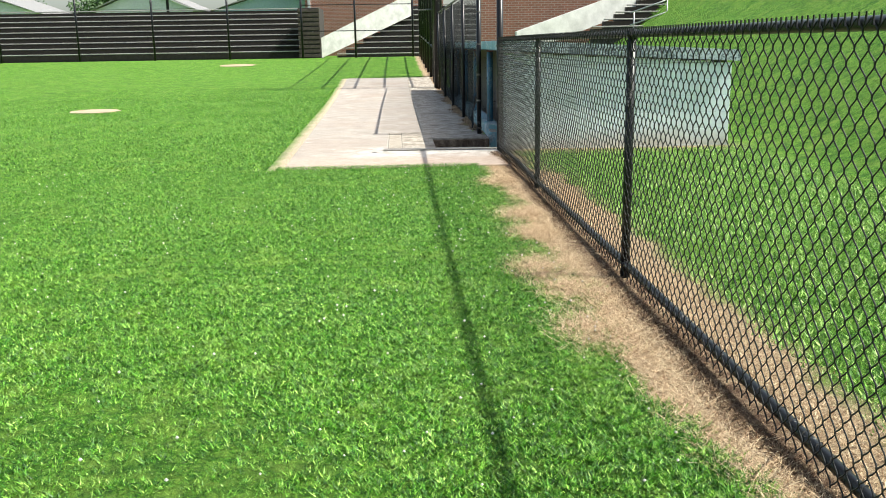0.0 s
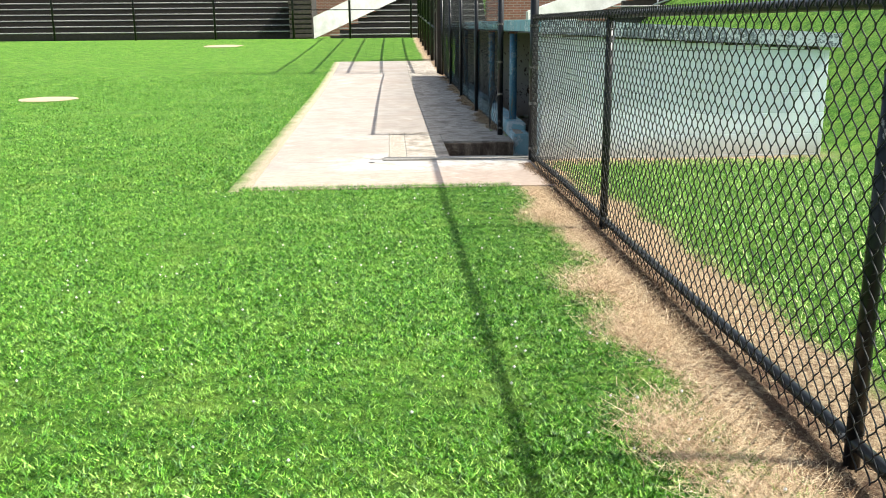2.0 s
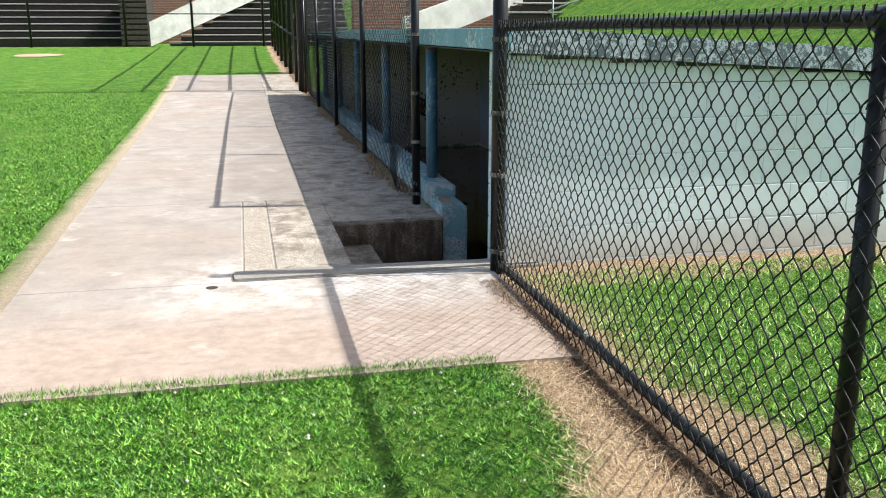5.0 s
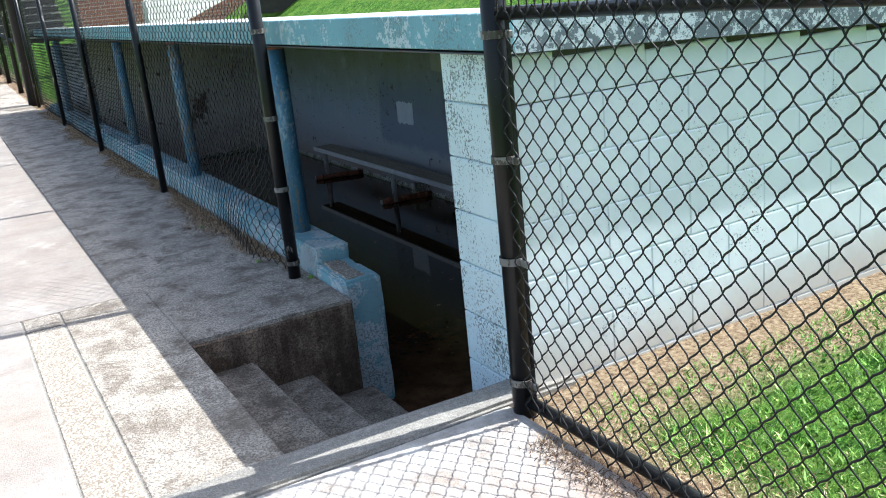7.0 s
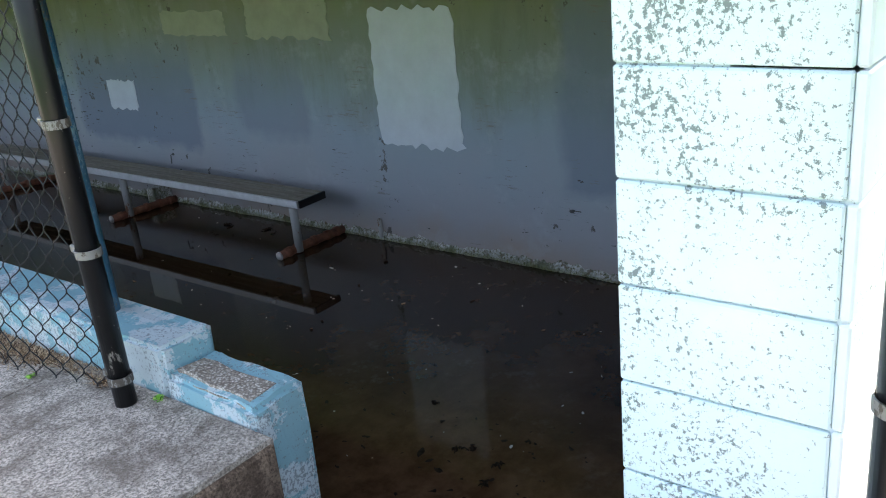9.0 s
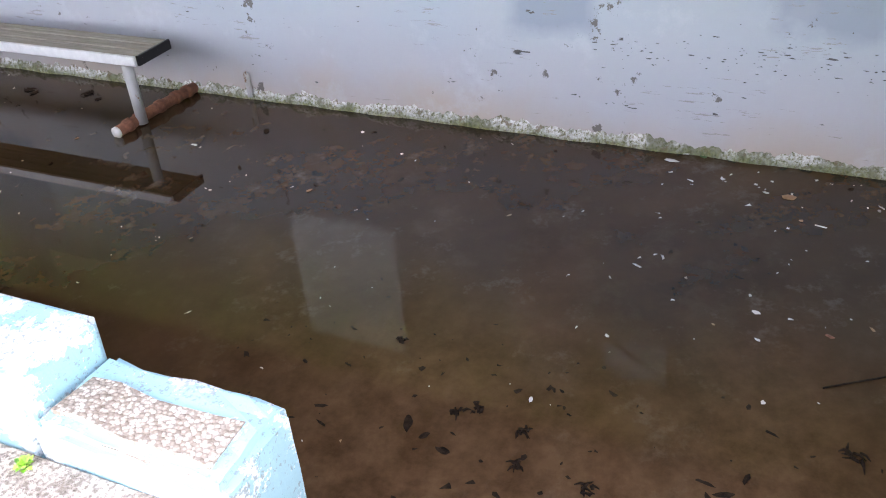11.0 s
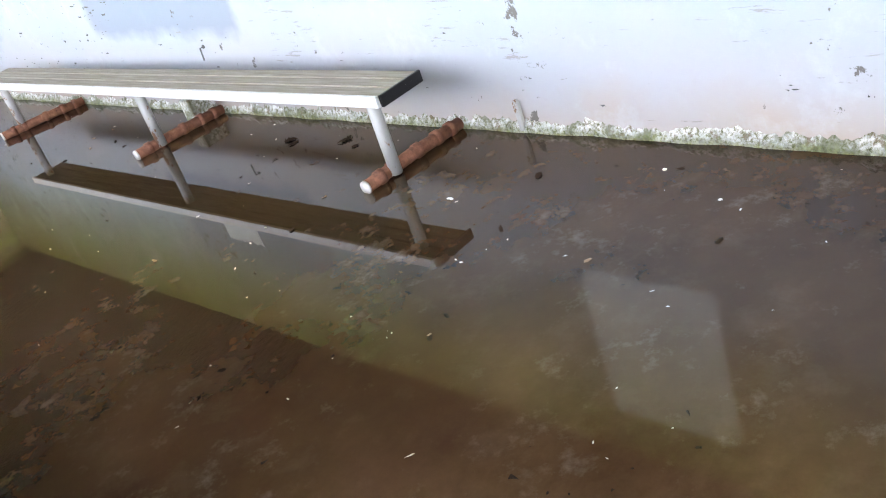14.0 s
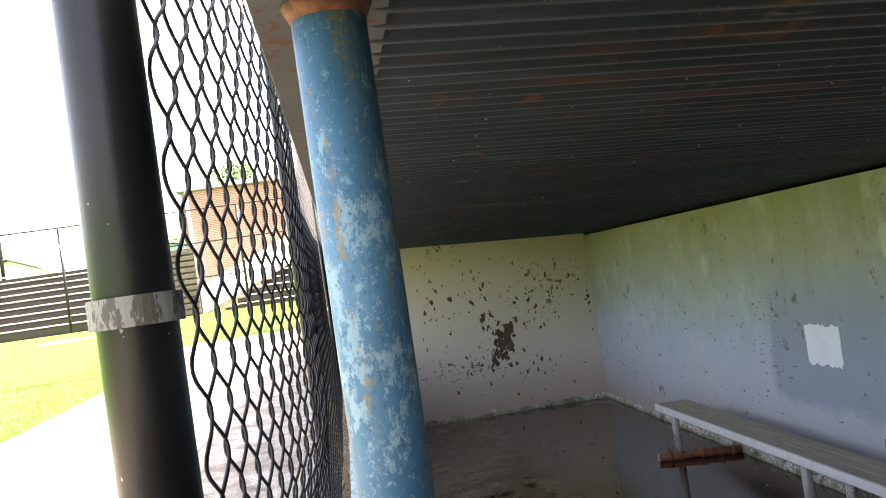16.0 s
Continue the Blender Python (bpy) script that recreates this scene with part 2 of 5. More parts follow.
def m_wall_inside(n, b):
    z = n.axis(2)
    # Colour by height: tan foot, pale and blue-grey middle, darker green towards the roof.
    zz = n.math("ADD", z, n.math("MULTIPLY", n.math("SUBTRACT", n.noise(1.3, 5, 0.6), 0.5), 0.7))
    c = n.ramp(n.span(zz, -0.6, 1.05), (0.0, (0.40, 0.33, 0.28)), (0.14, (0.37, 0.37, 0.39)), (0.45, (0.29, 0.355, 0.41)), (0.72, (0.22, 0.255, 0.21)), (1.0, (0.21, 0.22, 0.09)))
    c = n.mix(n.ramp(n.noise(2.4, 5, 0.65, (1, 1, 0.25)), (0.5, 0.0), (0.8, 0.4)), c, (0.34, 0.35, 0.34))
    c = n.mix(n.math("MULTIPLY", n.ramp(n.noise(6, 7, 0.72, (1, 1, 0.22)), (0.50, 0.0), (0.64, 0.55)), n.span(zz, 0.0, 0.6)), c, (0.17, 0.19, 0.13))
    c = n.mix(n.ramp(n.noise(3.2, 7, 0.7), (0.55, 0.0), (0.68, 0.35)), c, (0.46, 0.49, 0.52))
    y = n.axis(1)
    wy = n.math("ADD", y, n.math("MULTIPLY", n.math("SUBTRACT", n.noise(3.0, 4, 0.6), 0.5), 0.22))
    wz = n.math("ADD", z, n.math("MULTIPLY", n.math("SUBTRACT", n.noise(4.0, 4, 0.6), 0.5), 0.2))
    for y0, y1, z0, z1, amount in ((5.05, 6.55, -0.16, 0.55, 0.8), (1.76, 2.10, -0.16, 0.9, 0.7), (0.72, 1.10, -0.1, 0.4, 0.6), (3.95, 4.6, 0.0, 0.5, 0.5)):
        box_y = n.math("MULTIPLY", n.span(wy, y0 - 0.03, y0 + 0.03), n.span(wy, y1 + 0.04, y1 - 0.04))
        box_z = n.math("MULTIPLY", n.span(wz, z0 - 0.04, z0 + 0.04), n.span(wz, z1 + 0.15, z1 - 0.15))
        c = n.mix(n.math("MULTIPLY", n.math("MULTIPLY", box_y, box_z), amount), c, (0.185, 0.225, 0.285))
    k = n.math("MULTIPLY", n.noise(10, 7, 0.7), n.math("ADD", n.noise(1.7, 3), 0.5))
    c = n.mix(n.ramp(k, (0.665, 0.0), (0.69, 0.9)), c, (0.10, 0.09, 0.075))
    scr = n.math("MULTIPLY", n.noise(26, 6, 0.75, (1, 0.25, 2.2)), n.math("ADD", n.noise(2.6, 3), 0.5))
    c = n.mix(n.ramp(scr, (0.66, 0.0), (0.69, 0.7)), c, (0.22, 0.20, 0.18))
    put(n, b, c, 0.66, 0, 0.35)
    n.bump(b, n.mix(0.5, n.noise(60, 4), n.noise(7, 5)), 0.35, 0.006)


def m_wall_far(n, b):
    zz = n.math("ADD", n.axis(2), n.math("MULTIPLY", n.math("SUBTRACT", n.noise(1.3, 5, 0.6), 0.5), 0.6))
    c = n.ramp(n.span(zz, -0.6, 1.05), (0.0, (0.50, 0.41, 0.33)), (0.3, (0.55, 0.51, 0.45)), (0.7, (0.49, 0.47, 0.38)), (1.0, (0.40, 0.38, 0.23)))
    k = n.math("MULTIPLY", n.noise(17, 6, 0.68), n.math("ADD", n.noise(1.9, 2), 0.52))
    c = n.mix(n.ramp(k, (0.665, 0.0), (0.69, 0.9)), c, (0.13, 0.085, 0.055))
    put(n, b, c, 0.7, 0, 0.3)
    n.bump(b, n.mix(0.5, n.noise(60, 4), k), 0.45, 0.006)


def m_moss(n, b):
    c = n.ramp(n.noise(70, 6, 0.75), (0.36, (0.07, 0.075, 0.03)), (0.43, (0.30, 0.29, 0.20)), (0.50, (0.58, 0.56, 0.51)), (0.64, (0.76, 0.76, 0.74)))
    c = n.mix(n.ramp(n.noise(6, 6, 0.7), (0.48, 0.0), (0.58, 0.8)), c, (0.10, 0.105, 0.045))
    c = n.mix(n.ramp(n.noise(17, 6, 0.7), (0.56, 0.0), (0.62, 0.8)), c, (0.16, 0.105, 0.06))
    zw = n.math("ADD", n.axis(2), n.math("MULTIPLY", n.math("SUBTRACT", n.noise(13, 6, 0.75), 0.5), 0.09))
    c = n.mix(n.math("MULTIPLY", n.span(zw, -0.575, -0.605), 0.7), c, n.ramp(n.noise(55, 5, 0.7), (0.38, (0.045, 0.055, 0.014)), (0.62, (0.20, 0.22, 0.075))))
    put(n, b, c, 0.9)
    n.bump(b, n.noise(90, 5, 0.7), 0.9, 0.01)


def m_water(n, b):
    mud = n.ramp(n.noise(1.5, 6, 0.62), (0.3, (0.029, 0.013, 0.006)), (0.55, (0.056, 0.027, 0.012)), (0.75, (0.090, 0.047, 0.023)))
    mud = n.mix(n.ramp(n.noise(0.55, 3), (0.42, 0.0), (0.66, 0.6)), mud, (0.045, 0.030, 0.010))
    mud = n.mix(n.ramp(n.noise(7.5, 5, 0.7), (0.52, 0.0), (0.86, 0.35)), mud, (0.12, 0.088, 0.058))
    mud = n.mix(n.ramp(n.math("MULTIPLY", n.noise(11, 6, 0.72), n.math("ADD", n.noise(2.1, 3), 0.5)), (0.58, 0.0), (0.84, 0.55)), mud, (0.16, 0.135, 0.105))
    # Mud painted lighter by the steps, where daylight gets through the water.
    lit_mud = n.math("MULTIPLY", n.span(n.math("ADD", n.axis(0), n.math("MULTIPLY", n.noise(1.8, 4), 1.2)), 2.3, 1.1), n.span(n.axis(1), 3.2, 1.6))
    mud = n.mix(n.math("MULTIPLY", lit_mud, 0.8), mud, n.ramp(n.noise(9, 6, 0.7), (0.35, (0.085, 0.043, 0.022)), (0.65, (0.19, 0.108, 0.058))))
    scum = n.math("MULTIPLY", n.span(n.math("ADD", n.axis(1), n.noise(1.6, 5, 0.6)), 5.6, 6.6), n.span(n.math("ADD", n.axis(0), n.noise(1.9, 5, 0.65)), 2.1, 1.7))
    mud = n.mix(n.math("MULTIPLY", scum, 0.9), mud, n.ramp(n.noise(12, 7, 0.7), (0.35, (0.060, 0.032, 0.017)), (0.65, (0.125, 0.074, 0.042))))
    film = n.mix(scum, n.ramp(n.noise(2.0, 4), (0.45, 0.02), (0.75, 0.06)), n.ramp(n.noise(6, 6, 0.7), (0.4, 0.16), (0.6, 0.42)))
    put(n, b, mud, film, 0, 0.5)
    b.inputs["IOR"].default_value = 1.42
    b.inputs["Specular Tint"].default_value = (0.94, 0.98, 1.0, 1)
    n.bump(b, n.noise(3.0, 2), 0.012, 0.02)


def m_mud(n, b):
    c = n.ramp(n.noise(14, 7, 0.68), (0.3, (0.035, 0.020, 0.012)), (0.7, (0.095, 0.060, 0.036)))
    put(n, b, c, n.ramp(n.noise(5, 5), (0.4, 0.10), (0.65, 0.40)), 0, 0.5)
    n.bump(b, n.noise(20, 6, 0.7), 0.8, 0.02)


def metal_paint(base, worn, rough=0.42, amount=0.64, wear_scale=14):
    def build(n, b):
        c = n.ramp(n.noise(5, 5), (0.3, tuple(x * 0.75 for x in base)), (0.7, base))
        k = n.math("MULTIPLY", n.noise(wear_scale, 8, 0.72, (1, 1, 0.5)), n.math("ADD", n.noise(2.5, 3), 0.55))
        c = n.mix(n.ramp(k, (amount, 0.0), (amount + 0.02, 1.0)), c, worn)
        c = n.mix(n.ramp(n.noise(60, 3, 0.6), (0.715, 0.0), (0.725, 0.9)), c, worn)
        put(n, b, c, rough, 0, 0.3)
        n.bump(b, k, 0.35, 0.003)
    return build


def m_blue_pipe(n, b):
    c = n.ramp(n.noise(3.0, 5, 0.65), (0.3, (0.035, 0.125, 0.22)), (0.7, (0.085, 0.235, 0.36)))
    k = n.math("MULTIPLY", n.noise(26, 10, 0.8, (1, 1, 0.6)), n.math("ADD", n.noise(3.4, 4), 0.5))
    c = n.mix(n.ramp(k, (0.53, 0.0), (0.57, 0.75)), c, (0.28, 0.41, 0.49))
    c = n.mix(n.ramp(n.noise(120, 5, 0.8), (0.57, 0.0), (0.63, 0.5)), c, (0.42, 0.46, 0.43))
    c = n.mix(n.ramp(n.noise(110, 6, 0.8, (1, 1, 0.6)), (0.37, 0.8), (0.43, 0.0)), c, (0.022, 0.075, 0.13))
    k2 = n.math("MULTIPLY", n.noise(34, 8, 0.75, (1, 1, 0.3)), n.math("ADD", n.noise(3.1, 3), 0.5))
    c = n.mix(n.ramp(k2, (0.60, 0.0), (0.63, 1.0)), c, (0.33, 0.17, 0.06))
    run = n.math("MULTIPLY", n.noise(30, 4, 0.6, (1, 1, 0.06)), n.math("ADD", n.noise(70, 6, 0.8), 0.5))
    c = n.mix(n.ramp(run, (0.565, 0.0), (0.62, 0.8)), c, (0.30, 0.20, 0.075))
    put(n, b, c, 0.5, 0, 0.45)
    n.bump(b, n.mix(0.5, k, k2), 0.6, 0.003)


def m_rust(n, b):
    c = n.ramp(n.noise(30, 6, 0.7), (0.3, (0.10, 0.035, 0.018)), (0.6, (0.26, 0.10, 0.055)), (0.8, (0.36, 0.19, 0.12)))
    put(n, b, c, 0.85)
    n.bump(b, n.noise(80, 5), 0.7, 0.004)


def m_ceiling(n, b):
    s = n.noise(5, 7, 0.65, (0.4, 5, 1))
    c = n.ramp(s, (0.3, (0.008, 0.011, 0.014)), (0.55, (0.024, 0.031, 0.038)), (0.75, (0.066, 0.078, 0.085)))
    c = n.mix(n.ramp(n.noise(1.3, 6, 0.7), (0.45, 0.0), (0.65, 0.7)), c, (0.014, 0.020, 0.022))
    c = n.mix(n.ramp(n.noise(2.2, 7, 0.72, (0.35, 4.5, 1)), (0.58, 0.0), (0.68, 0.7)), c, (0.12, 0.042, 0.022))
    c = n.mix(n.ramp(n.noise(4, 8, 0.75), (0.60, 0.0), (0.66, 0.8)), c, (0.17, 0.062, 0.03))
    c = n.mix(n.ramp(n.noise(6, 7, 0.75, (0.3, 6, 1)), (0.62, 0.0), (0.68, 0.6)), c, (0.25, 0.25, 0.23))
    c = n.mix(n.ramp(n.noise(48, 3, 0.6), (0.70, 0.0), (0.73, 0.9)), c, (0.45, 0.43, 0.38))
    put(n, b, c, 0.6, 0.0, 0.5)
    n.bump(b, n.mix(0.5, s, n.noise(35, 6, 0.75)), 0.6, 0.008)


def m_bench_top(n, b):
    s = n.noise(9, 6, 0.65, (14, 0.5, 1))
    c = n.ramp(s, (0.3, (0.20, 0.16, 0.12)), (0.6, (0.34, 0.30, 0.25)), (0.8, (0.46, 0.42, 0.36)))
    put(n, b, c, 0.75)
    n.bump(b, s, 0.4, 0.003)


def plain(col, rough=0.6, metal=0.0, vary=0.25, scale=8):
    def build(n, b):
        put(n, b, n.ramp(n.noise(scale, 6, 0.65), (0.3, tuple(c * (1 - vary) for c in col)), (0.7, col)), rough, metal)
        n.bump(b, n.noise(scale * 8, 4), 0.2, 0.003)
    return build


def m_sodden_leaf(n, b):
    put(n, b, n.ramp(n.noise(40, 5, 0.7), (0.35, (0.012, 0.008, 0.006)), (0.7, (0.040, 0.026, 0.017))), 0.95, 0, 0.05)


def m_brickwork(n, b):
    t = n.nt.nodes.new("ShaderNodeTexBrick")
    mp = n.nt.nodes.new("ShaderNodeMapping")
    mp.inputs["Rotation"].default_value = (radians(90), 0, 0)
    n.link(n.co, mp.inputs[0])
    n.link(mp.outputs[0], t.inputs["Vector"])
    t.inputs["Scale"].default_value = 1.0
    t.inputs["Brick Width"].default_value, t.inputs["Row Height"].default_value, t.inputs["Mortar Size"].default_value = 0.22, 0.075, 0.01
    t.inputs["Color1"].default_value, t.inputs["Color2"].default_value = (0.33, 0.11, 0.07, 1), (0.24, 0.09, 0.06, 1)
    t.inputs["Mortar"].default_value = (0.40, 0.34, 0.30, 1)
    put(n, b, n.mix(0.3, t.outputs[0], n.ramp(n.noise(3), (0.3, (0.2, 0.1, 0.07)), (0.7, (0.42, 0.2, 0.14)))), 0.9)


M = {}
for key, build in (
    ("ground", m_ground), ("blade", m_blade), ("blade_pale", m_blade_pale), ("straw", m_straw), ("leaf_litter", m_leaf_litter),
    ("pad", m_pad),
    ("pad_old", gritty((0.52, 0.455, 0.385), (0.155, 0.125, 0.098), 0.8)),
    ("riser", gritty((0.31, 0.225, 0.16), (0.085, 0.054, 0.037), 0.8, 0.6)),
    ("step", gritty((0.43, 0.365, 0.30), (0.115, 0.09, 0.068), 0.8, 0.3)),
    ("aggregate", m_aggregate),
    ("block", painted((0.72, 0.85, 0.89), (0.19, 0.26, 0.26), 0.73)),
    ("block_clean", splashed((0.82, 0.88, 0.92), (0.55, 0.57, 0.58), 0.80, (0.66, 0.63, 0.58), 16, 0.68)),
    ("mortar", painted((0.70, 0.78, 0.83), (0.40, 0.42, 0.42), 0.74)),
    ("fascia", painted((0.22, 0.44, 0.52), (0.50, 0.60, 0.63), 0.60, (0.10, 0.16, 0.18), 22)),
    ("roof_edge", painted((0.56, 0.63, 0.66), (0.13, 0.16, 0.18), 0.54, (0.38, 0.40, 0.39), 38)),
    ("roof_top", concrete((0.66, 0.65, 0.62), 0.2, (0.5, 0.48, 0.44), 0.4)),
    ("low_wall", painted((0.27, 0.49, 0.55), (0.56, 0.63, 0.64), 0.53, (0.30, 0.28, 0.22), 8)),
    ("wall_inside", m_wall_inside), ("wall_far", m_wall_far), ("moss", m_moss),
    ("patch", plain((0.62, 0.68, 0.73), 0.7, 0, 0.12)), ("patch_cream", plain((0.37, 0.39, 0.28), 0.7, 0, 0.2)),
    ("water", m_water), ("mud", m_mud),
    ("black", metal_paint((0.008, 0.008, 0.009), (0.26, 0.24, 0.22), 0.34, 0.715)),
    ("wire", plain((0.006, 0.006, 0.007), 0.6, 0, 0.3)),
    ("band", metal_paint((0.24, 0.23, 0.215), (0.08, 0.068, 0.055), 0.55, 0.51, 60)),
    ("blue_pipe", m_blue_pipe), ("rust", m_rust), ("ceiling", m_ceiling),
    ("stone_grit", concrete((0.40, 0.37, 0.33), 0.8, (0.24, 0.21, 0.18), 0.5)), ("edge_steel", metal_paint((0.13, 0.13, 0.125), (0.14, 0.065, 0.03), 0.8, 0.60, 30)), ("bench_top", m_bench_top), ("alu", plain((0.72, 0.71, 0.69), 0.45, 0.2, 0.2, 20)),
    ("leg", metal_paint((0.45, 0.44, 0.41), (0.22, 0.12, 0.07), 0.55, 0.60)),
    ("petal", plain((0.70, 0.66, 0.60), 0.7)), ("dark_leaf", m_sodden_leaf),
    ("grey_chip", plain((0.13, 0.13, 0.125), 0.8, 0, 0.6, 30)), ("brown_stain", plain((0.13, 0.078, 0.048), 0.8, 0, 0.75, 14)), ("tan_leaf", plain((0.34, 0.20, 0.10), 0.7)),
    # The near-black tone also stands for shade under bleacher seats and in the hole.
    ("plank", plain((0.40, 0.38, 0.35), 0.7, 0, 0.3)), ("stand_slat", plain((0.11, 0.085, 0.07), 0.9, 0, 0.5)), ("stand_and_shade", plain((0.05, 0.042, 0.038), 0.9, 0, 0.4)),
    ("white_conc", concrete((0.66, 0.65, 0.62), 0.1, (0.45, 0.43, 0.40), 0.35)),
    ("brickwork", m_brickwork), ("sand", plain((0.50, 0.37, 0.25), 0.95, 0, 0.3, 20)),
    ("rail", plain((0.45, 0.45, 0.45), 0.4, 0.6)), ("siding", plain((0.62, 0.63, 0.62), 0.7)),
    ("shingle", plain((0.26, 0.25, 0.25), 0.9)), ("teal", plain((0.30, 0.42, 0.42), 0.7)),
    ("bark", plain((0.10, 0.07, 0.05), 0.95)), ("leaf", plain((0.06, 0.13, 0.03), 0.6, 0, 0.5)),
    ("glass", plain((0.03, 0.035, 0.04), 0.1)), ("sign", plain((0.62, 0.62, 0.60), 0.6)),
):
    M[key] = mat(key, build)


# ---- mesh helpers ----
def mesh_ob(name, verts, faces, material, parent=None, label="", smooth=False):
    me = bpy.data.meshes.new(name)
    me.from_pydata([tuple(v) for v in verts], [], faces)
    if smooth:
        me.polygons.foreach_set("use_smooth", [True] * len(me.polygons))
    me.materials.append(M[material])
    me.update()
    ob = new(name, me)
    if parent:
        ob.parent = parent
    if label:
        tagged(ob, label)
    return ob


def part(name, bm, material, parent=None, label="", smooth=False):
    me = bpy.data.meshes.new(name)
    bm.to_mesh(me)
    bm.free()
    if smooth:
        me.polygons.foreach_set("use_smooth", [True] * len(me.polygons))
    me.materials.append(M[material])
    ob = new(name, me)
    if parent:
        ob.parent = parent
    if label:
        tagged(ob, label)
    return ob


def box_bm(lo, hi, bevel=0.006, seg=1, jitter=0.0, cuts=0):
    bm = bmesh.new()
    bmesh.ops.create_cube(bm, size=1)
    for v in bm.verts:
        v.co = Vector([lo[i] if v.co[i] < 0 else hi[i] for i in range(3)])
    if bevel:
        bmesh.ops.bevel(bm, geom=bm.edges[:], offset=bevel, segments=seg, affect="EDGES")
    if cuts:
        bmesh.ops.subdivide_edges(bm, edges=[e for e in bm.edges if e.calc_length() > 0.12], cuts=cuts, use_grid_fill=True)
    if jitter:
        for v in bm.verts:
            v.co += Vector(noise.noise_vector(v.co * 9)) * jitter + Vector(noise.noise_vector(v.co * 31)) * jitter * 0.6
    return bm


def box(name, lo, hi, material, parent=None, label="", bevel=0.006, seg=1, jitter=0.0, cuts=0):
    return part(name, box_bm(lo, hi, bevel, seg, jitter, cuts), material, parent, label)


def tube_bm(pts, r, sides=12, caps=True):
    bm = bmesh.new()
    rings = []
    pts = [Vector(p) for p in pts]
    for i, p in enumerate(pts):
        d = (pts[min(i + 1, len(pts) - 1)] - pts[max(i - 1, 0)]).normalized()
        a = d.orthogonal().normalized() if abs(d.z) < 0.9 else Vector((1, 0, 0))
        a = (a - d * a.dot(d)).normalized()
        c = d.cross(a)
        rr = r[i] if isinstance(r, (list, tuple)) else r
        rings.append([bm.verts.new(p + (a * math.cos(t) + c * math.sin(t)) * rr) for t in [2 * math.pi * k / sides for k in range(sides)]])
    for A, B in zip(rings, rings[1:]):
        for k in range(sides):
            bm.faces.new((A[k], A[(k + 1) % sides], B[(k + 1) % sides], B[k]))
    if caps:
        bm.faces.new(rings[0][::-1])
        bm.faces.new(rings[-1])
    return bm


def tube(name, pts, r, material, parent=None, label="", sides=12):
    return part(name, tube_bm(pts, r, sides), material, parent, label, smooth=True)


def empty(name, at, label, category, group="", kind=""):
    ob = new(name)
    ob.location = at
    ob.empty_display_size = 0.1
    return tagged(ob, label, category, group, kind)


def under(ob, parent):
    """Parents ob, built in world places, under an empty that stands elsewhere."""
    ob.parent = parent
    ob.matrix_parent_inverse = Matrix.Translation(parent.location).inverted()
    return ob


# ---- ground ----
DUG_Y0, DUG_Y1, DUG_X1 = 0.10, 13.6, 2.92     # dugout's outer faces
WATER = -0.61
PAD_Y0, PAD_Y1 = -1.40, 19.5


def field_z(y):
    u = min(max((y - 8) / 25, 0), 1)
    return 0.72 * u ** 1.6


def ground_z(x, y):
    z = field_z(y) if y < 33 else 0.72
    if x > 3.0:
        u = x - 3.0
        z += min(4.0, 0.62 * u * u / (u + 0.6)) * min(1, max(0, (y + 26) / 10))
    return z + 0.012 * noise.noise(Vector((x * 0.8, y * 0.8, 0)))


def build_ground():
    xs = sorted({*np.round(np.arange(-6, 8.01, 0.25), 3), *np.round(np.arange(-40, -6, 2), 3), *np.round(np.arange(9, 60, 3), 3), -2500.0, -600.0, -150.0, -80.0, 100.0, 300.0, 2500.0, -0.95, 2.95})
    ys = sorted({*np.round(np.arange(-20, 34.01, 0.5), 3), *np.round(np.arange(36, 90, 6), 3), -2500.0, -400.0, -80.0, -35.0, 140.0, 400.0, 2500.0, 0.12, 13.6, PAD_Y0 + 0.1})
    V, F, idx = [], [], {}
    for j, y in enumerate(ys):
        for i, x in enumerate(xs):
            idx[i, j] = len(V)
            V.append((x, y, ground_z(x, y)))
    for j in range(len(ys) - 1):
        for i in range(len(xs) - 1):
            cx, cy = (xs[i] + xs[i + 1]) / 2, (ys[j] + ys[j + 1]) / 2
            if -0.95 < cx < 2.95 and 0.12 < cy < 13.6:
                continue
            F.append((idx[i, j], idx[i + 1, j], idx[i + 1, j + 1], idx[i, j + 1]))
    return mesh_ob("ground", V, F, "ground", smooth=True)


ground = tagged(build_ground(), "mown green lawn with clover and a dry straw strip under the fence", "lawn", kind="structure")

# ---- concrete pad, kerb and steps ----
pad = empty("pavement", (0, 0, 0), "pale weathered concrete pad along the dugout with worn joints", "pavement", kind="structure")


def slab(x0, x1, y0, y1, material="pad", top=0.015, label=""):
    n = max(1, int((y1 - y0) / 1.5))
    V, F = [], []
    for k in range(n + 1):
        y = y0 + (y1 - y0) * k / n
        z = field_z(y)
        a0 = x0(y) if callable(x0) else x0
        for x, dz in ((a0, -0.12), (a0, top - 0.006), (a0 + 0.006, top), (x1 - 0.006, top), (x1, top - 0.006), (x1, -0.12)):
            V.append((x, y, z + dz))
    for k in range(n):
        a = 6 * k
        for q in range(5):
            F.append((a + q, a + q + 1, a + q + 7, a + q + 6))
    F += [tuple(range(6)), tuple(range(6 * n + 5, 6 * n - 1, -1))]
    ob = mesh_ob("slab", V, [f[::-1] for f in F], material, pad, label)
    return ob


def edge_x(y):
    return -2.52 - 0.018 * (y - PAD_Y0)


